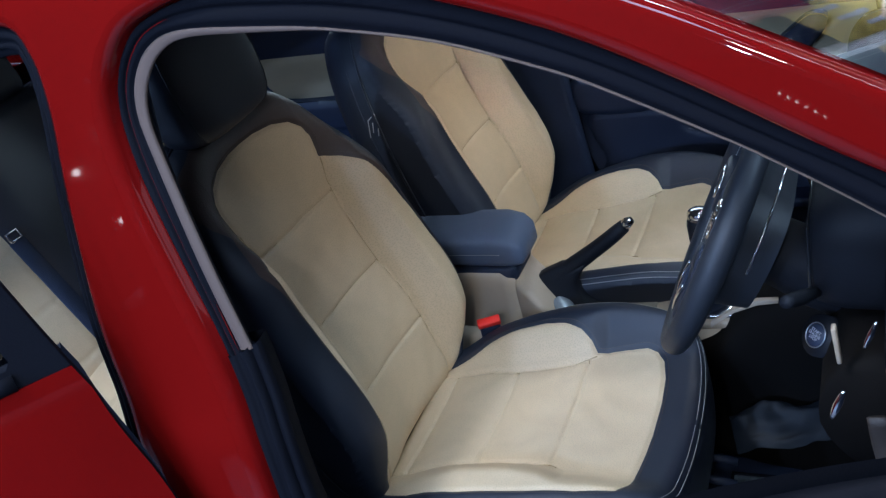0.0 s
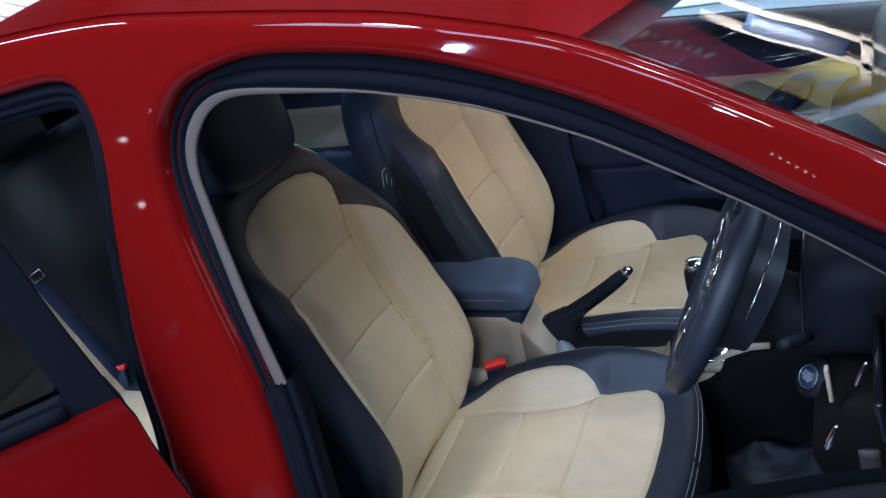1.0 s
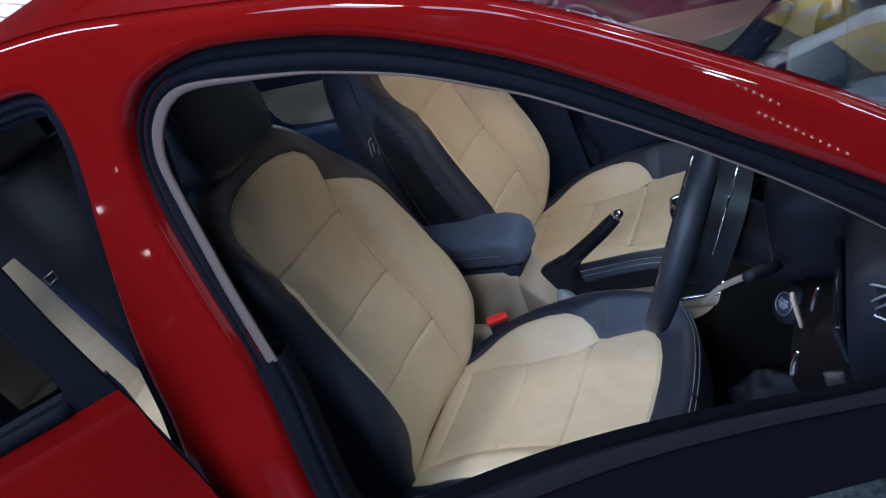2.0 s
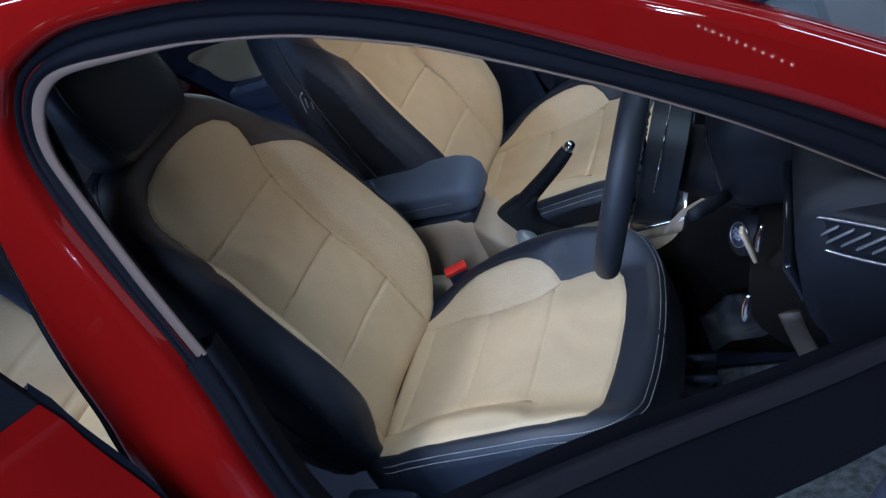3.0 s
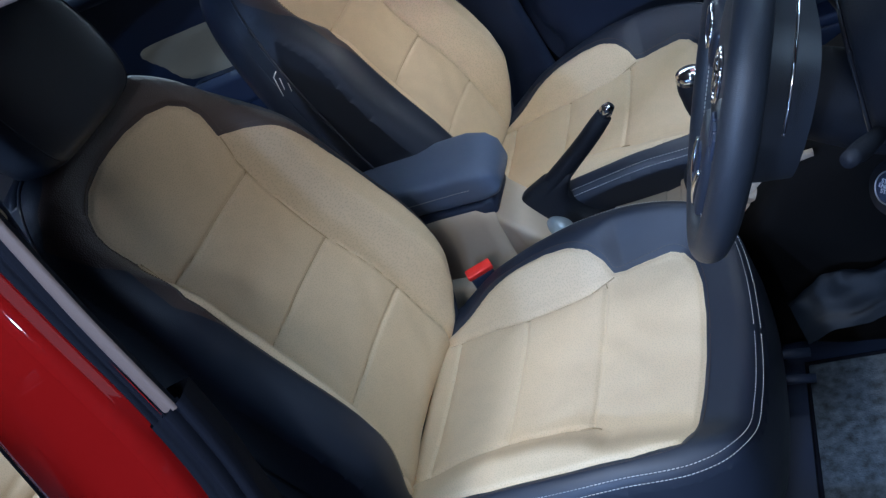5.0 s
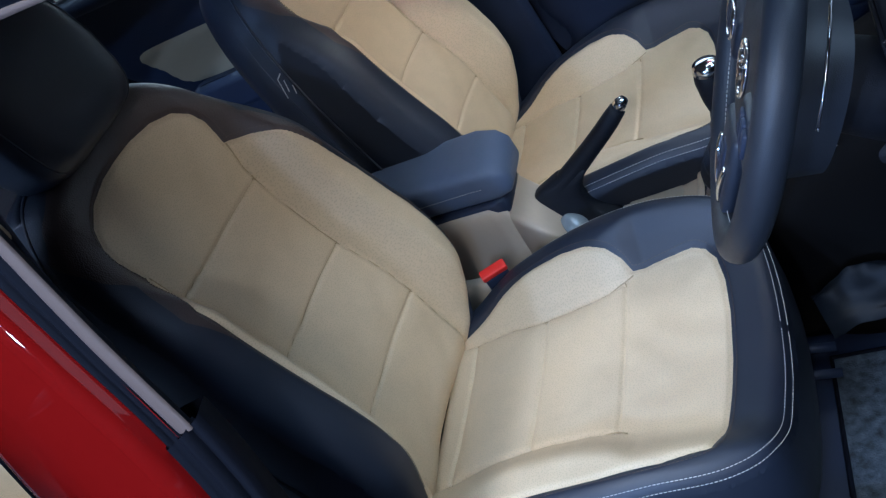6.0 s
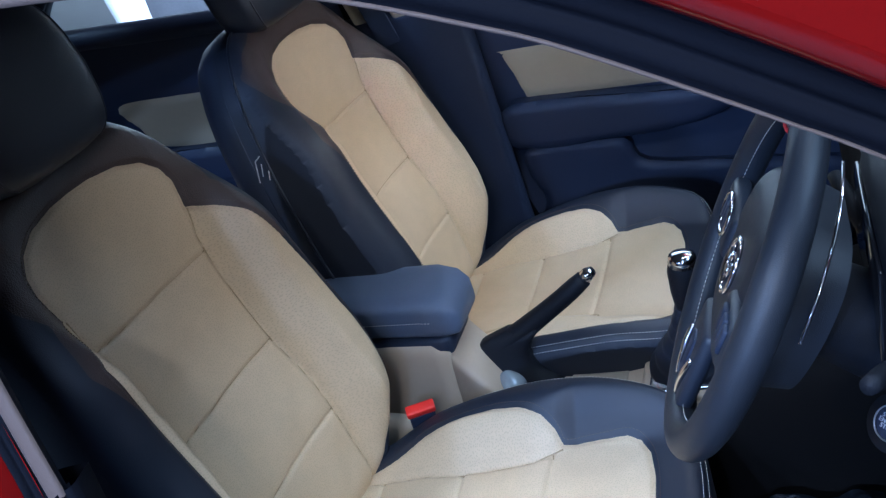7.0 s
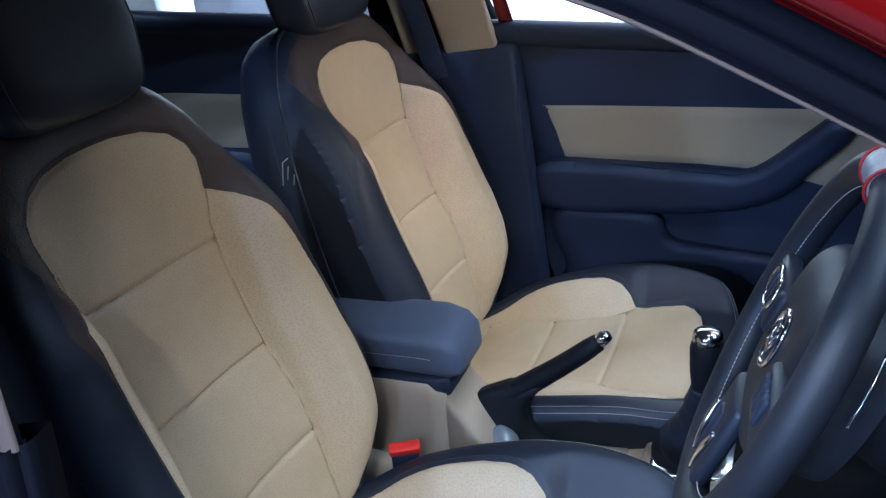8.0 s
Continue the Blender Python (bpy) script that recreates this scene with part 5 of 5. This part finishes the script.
part("strap", rounded_box(0.004, 0.045, 0.30, 0.001, 1, pose(-0.004, 0.0, -0.16, 0, 0, 0)), WEB, tong)

# ---- the hall ----
WHITE = material("white_display_paint", (0.82, 0.81, 0.79), 0.5, 0, 0.04, 2)
OCHRE = material("ochre_poster_paper", (0.55, 0.40, 0.09), 0.6, 0, 0.08, 4)
BANNER = material("red_banner_cloth", (0.40, 0.03, 0.05), 0.8, 0, 0.1, 3)
TIMBER = material("pale_timber", (0.55, 0.40, 0.26), 0.6, 0, 0.15, 6)
GREYBOARD = material("grey_partition", (0.42, 0.41, 0.45), 0.7, 0, 0.15, 2)
tagged(part("floor", rounded_box(13, 11, 0.1, 0, 1, pose(0, 0, -0.05)), CARPET), "grey speckled hall carpet", "floor", kind="structure")
for nm, p, d in (("wall_north", (0, 5.6, 2.7), (13, 0.2, 5.4)), ("wall_south", (0, -5.6, 2.7), (13, 0.2, 5.4)), ("wall_east", (6.6, 0, 2.7), (0.2, 11.4, 5.4)), ("wall_west", (-6.6, 0, 2.7), (0.2, 11.4, 5.4))):
    tagged(part(nm, rounded_box(*d, 0, 1, pose(*p)), WALL if nm == "wall_north" else DARKWALL), "pale painted hall wall" if nm == "wall_north" else "dark painted hall wall", "wall", kind="structure")
tagged(part("ceiling", rounded_box(13.4, 11.4, 0.2, 0, 1, pose(0, 0, 5.5)), DARKCEIL), "dark hall ceiling", "ceiling", kind="structure")

# things along the far wall that show through the windows and in the glass
counter = thing("display_counter", "long white display counter along the hall wall", "counter")
part("body", rounded_box(3.4, 0.5, 0.86, 0.02, 3, pose(-0.6, 4.85, 0.43)), WHITE, counter)
part("top", rounded_box(3.5, 0.58, 0.04, 0.012, 3, pose(-0.6, 4.85, 0.882)), TIMBER, counter, "pale timber top")
board = thing("partition_board", "dark grey partition board standing on two feet", "partition")
part("board", rounded_box(0.84, 0.06, 1.7, 0.01, 2, pose(-3.92, 5.32, 0.90)), material("dark_grey_board", (0.09, 0.09, 0.105), 0.7, 0, 0.3, 3), board)
for q in (-4.22, -3.62):
    part("foot", rounded_box(0.06, 0.5, 0.05, 0.01, 2, pose(q, 5.24, 0.025)), PLASTIC, board)
ped = thing("pedestal", "white tapered display pedestal", "pedestal")
part("column", mesh("ped_column", *tube(spline([(-3.86, 4.6, 0.0), (-3.86, 4.6, 0.03), (-3.88, 4.6, 0.3), (-3.93, 4.6, 0.8)], 14), np.linspace(0.10, 0.15, 14), 20)), WHITE, ped)
part("red_cap", rounded_box(0.34, 0.3, 0.10, 0.03, 3, pose(-4.16, 4.75, 0.66)), material("salmon_plastic", (0.65, 0.18, 0.14), 0.5), ped)


# lit lattice on the west wall, which shows in the roof
LIT = bpy.data.materials.new("lit_panel_glow")
LIT.use_nodes = True
LIT.node_tree.nodes["Principled BSDF"].inputs["Emission Color"].default_value = (0.90, 0.95, 1.0, 1)
LIT.node_tree.nodes["Principled BSDF"].inputs["Emission Strength"].default_value = 5.0
lattice = thing("light_lattice", "white lattice of lit panels on the hall wall", "light panel", m=pose(-6.47, 4.55, 0.9))
part("backing", rounded_box(0.04, 1.50, 2.40, 0.005, 1, pose(0, 0, 1.2)), WHITE, lattice)
tile = None
for i in range(5):
    for j in range(8):
        at = pose(0.030, -0.60 + 0.30 * i, 0.15 + 0.30 * j)
        if tile is None:
            tile = part("panel", rounded_box(0.02, 0.24, 0.24, 0.006, 2), LIT, lattice, "lit square panel", at).data
        else:
            part("panel", tile, LIT, lattice, "lit square panel", at)


def wires(parent, xs, z0, z1):
    for x in xs:
        part("wire", mesh("wire", *tube([(x, 0, z0), (x, 0, z1)], 0.003, 6)), SILVER, parent)


# hanging display over the far side of the car, which shows in the windscreen
ban = thing("banner", "red hanging banner with pale letters, seen from behind", "banner", m=pose(1.0, 2.6, 4.55))
part("cloth", rounded_box(2.2, 0.02, 1.6, 0.005, 1), BANNER, ban)
part("pale_field", rounded_box(0.95, 0.01, 0.20, 0.004, 1, pose(0.35, -0.02, 0.12)), material("salmon_field", (0.50, 0.24, 0.17), 0.8, 0, 0.1, 3), ban, "salmon-coloured field")
part("letters", text_mesh("ORE", 0.40, 0.006), WHITE, ban, "large pale letters", pose(0.40, -0.035, 0.44, -90, 0, -4))
for k, (x, z, h) in enumerate(((-0.75, 0.42, 0.22), (-0.45, 0.40, 0.26), (-0.18, 0.43, 0.24))):
    loop = [(x + 0.11 * math.cos(a), -0.02, z + h / 2 * math.sin(a)) for a in np.linspace(0, 2 * math.pi, 28, endpoint=False)]
    part("writing_ring", mesh("writing_ring", *tube(loop, 0.020, 8, True)), WHITE, ban)
for k in range(9):
    part("writing_bar", rounded_box(0.045, 0.012, 0.12 + 0.03 * (k % 3), 0.01, 2, pose(0.05 + 0.085 * k, -0.02, -0.25 - 0.035 * k, 0, 14 * (k % 2), 0)), TIMBER, ban)
wires(ban, (-1.0, 1.0), 0.79, 0.85)
for x, z, w in ((2.30, 3.62, 0.50), (2.98, 3.42, 0.56)):
    po = thing("poster", "ochre poster with dark printed bars hanging on wires", "poster", "hanging posters", m=pose(x, 2.62, z))
    part("sheet", rounded_box(w, 0.015, 0.85, 0.004, 1), OCHRE, po)
    for k in range(3):
        part("printed_bar", rounded_box(0.05, 0.01, 0.20 + 0.1 * (k % 2), 0.004, 1, pose(-0.14 + 0.13 * k, -0.012, 0.1 - 0.1 * k)), GREYBOARD, po)
    wires(po, (-w * 0.4, w * 0.4), 0.42, 5.41 - z)
pi_ = thing("display_post", "white square display post", "post", m=pose(2.66, 2.7, 0))
part("shaft", rounded_box(0.12, 0.12, 5.4, 0.015, 2, pose(0, 0, 2.7)), WHITE, pi_)
for z, x, ln, lean in ((3.22, 1.80, 1.1, 24), (2.95, 1.62, 1.2, 24), (3.02, 2.12, 0.7, -52)):
    bm_ = thing("hanging_beam", "pale timber beam of the hanging display", "beam", "timber beams", m=pose(x, 2.45, z))
    part("beam", rounded_box(ln, 0.10, 0.09, 0.01, 2, pose(0, 0, 0, 0, lean, 0)), TIMBER, bm_)
    wires(bm_, (-ln * 0.2, ln * 0.2), 0.0, 5.41 - z)
scr = thing("display_screen", "dark framed display screen hanging on wires", "screen", m=pose(1.72, 2.40, 3.10))
part("frame", rounded_box(0.46, 0.03, 0.26, 0.01, 2, pose(0, 0, 0, 0, 24, 0)), PLASTIC, scr)
part("panel", rounded_box(0.40, 0.01, 0.20, 0.004, 1, pose(0, -0.018, 0, 0, 24, 0)), material("dark_grey_screen", (0.06, 0.055, 0.06), 0.25), scr, "dark grey screen panel")
wires(scr, (-0.15, 0.15), 0.0, 2.31)
pan = thing("hanging_panel", "large pale blue rounded panel hanging on wires", "panel", m=pose(4.15, 2.55, 4.35))
part("panel", rounded_box(1.7, 0.30, 1.3, 0.14, 6), material("pale_blue_panel", (0.42, 0.52, 0.66), 0.6, 0, 0.06, 2), pan)
wires(pan, (-0.6, 0.6), 0.62, 1.06)

# small lights added along the open door and unseen wall, sparkling in the paint
GLOW = bpy.data.materials.new("sparkle_glow")
GLOW.use_nodes = True
g = GLOW.node_tree.nodes["Principled BSDF"]
g.inputs["Emission Color"].default_value, g.inputs["Emission Strength"].default_value = (1.0, 0.93, 0.82, 1), 16.0


def sparkle_row(a, b, count, size, sag):
    """An added cable of small glowing bulbs from a to b, out of view."""
    A, B = np.array(a), np.array(b)
    st = thing("sparkle_row", "cable of small warm bulbs added on the unseen hall wall for sparkles in the paint" if a[1] < -5 else "row of tiny glowing bulbs added on the open door's frame for sparkles in the paint", "string light", "string lights", m=pose(*a))
    line = [(B - A) * u + np.array((0, 0, -4 * sag * u * (1 - u))) for u in np.linspace(0, 1, 40)]
    part("cable", mesh("cable", *tube(line, min(0.006, size * 0.4), 6)), PLASTIC, st)
    bulb = None
    for k in range(count):
        u = (k + 0.5) / count
        p = (B - A) * u + np.array((0, 0, -4 * sag * u * (1 - u) - size))
        if bulb is None:
            bulb = part("bulb", rounded_box(size * 1.6, size * 1.6, size * 1.6, size * 0.4, 2), GLOW, st, "", pose(*p)).data
        else:
            part("bulb", bulb, GLOW, st, "", pose(*p))


sparkle_row((0.548, -1.332, 1.334), (0.793, -1.064, 1.180), 17, 0.0022, 0.0)
sparkle_row((0.582, -1.298, 1.280), (0.735, -1.096, 1.192), 12, 0.0019, 0.0)
sparkle_row((-6.0, -5.492, 1.0), (-4.4, -5.492, 2.6), 5, 0.03, 0.0)
sparkle_row((-5.2, -5.492, 0.9), (-3.2, -5.492, 3.4), 6, 0.025, 0.0)
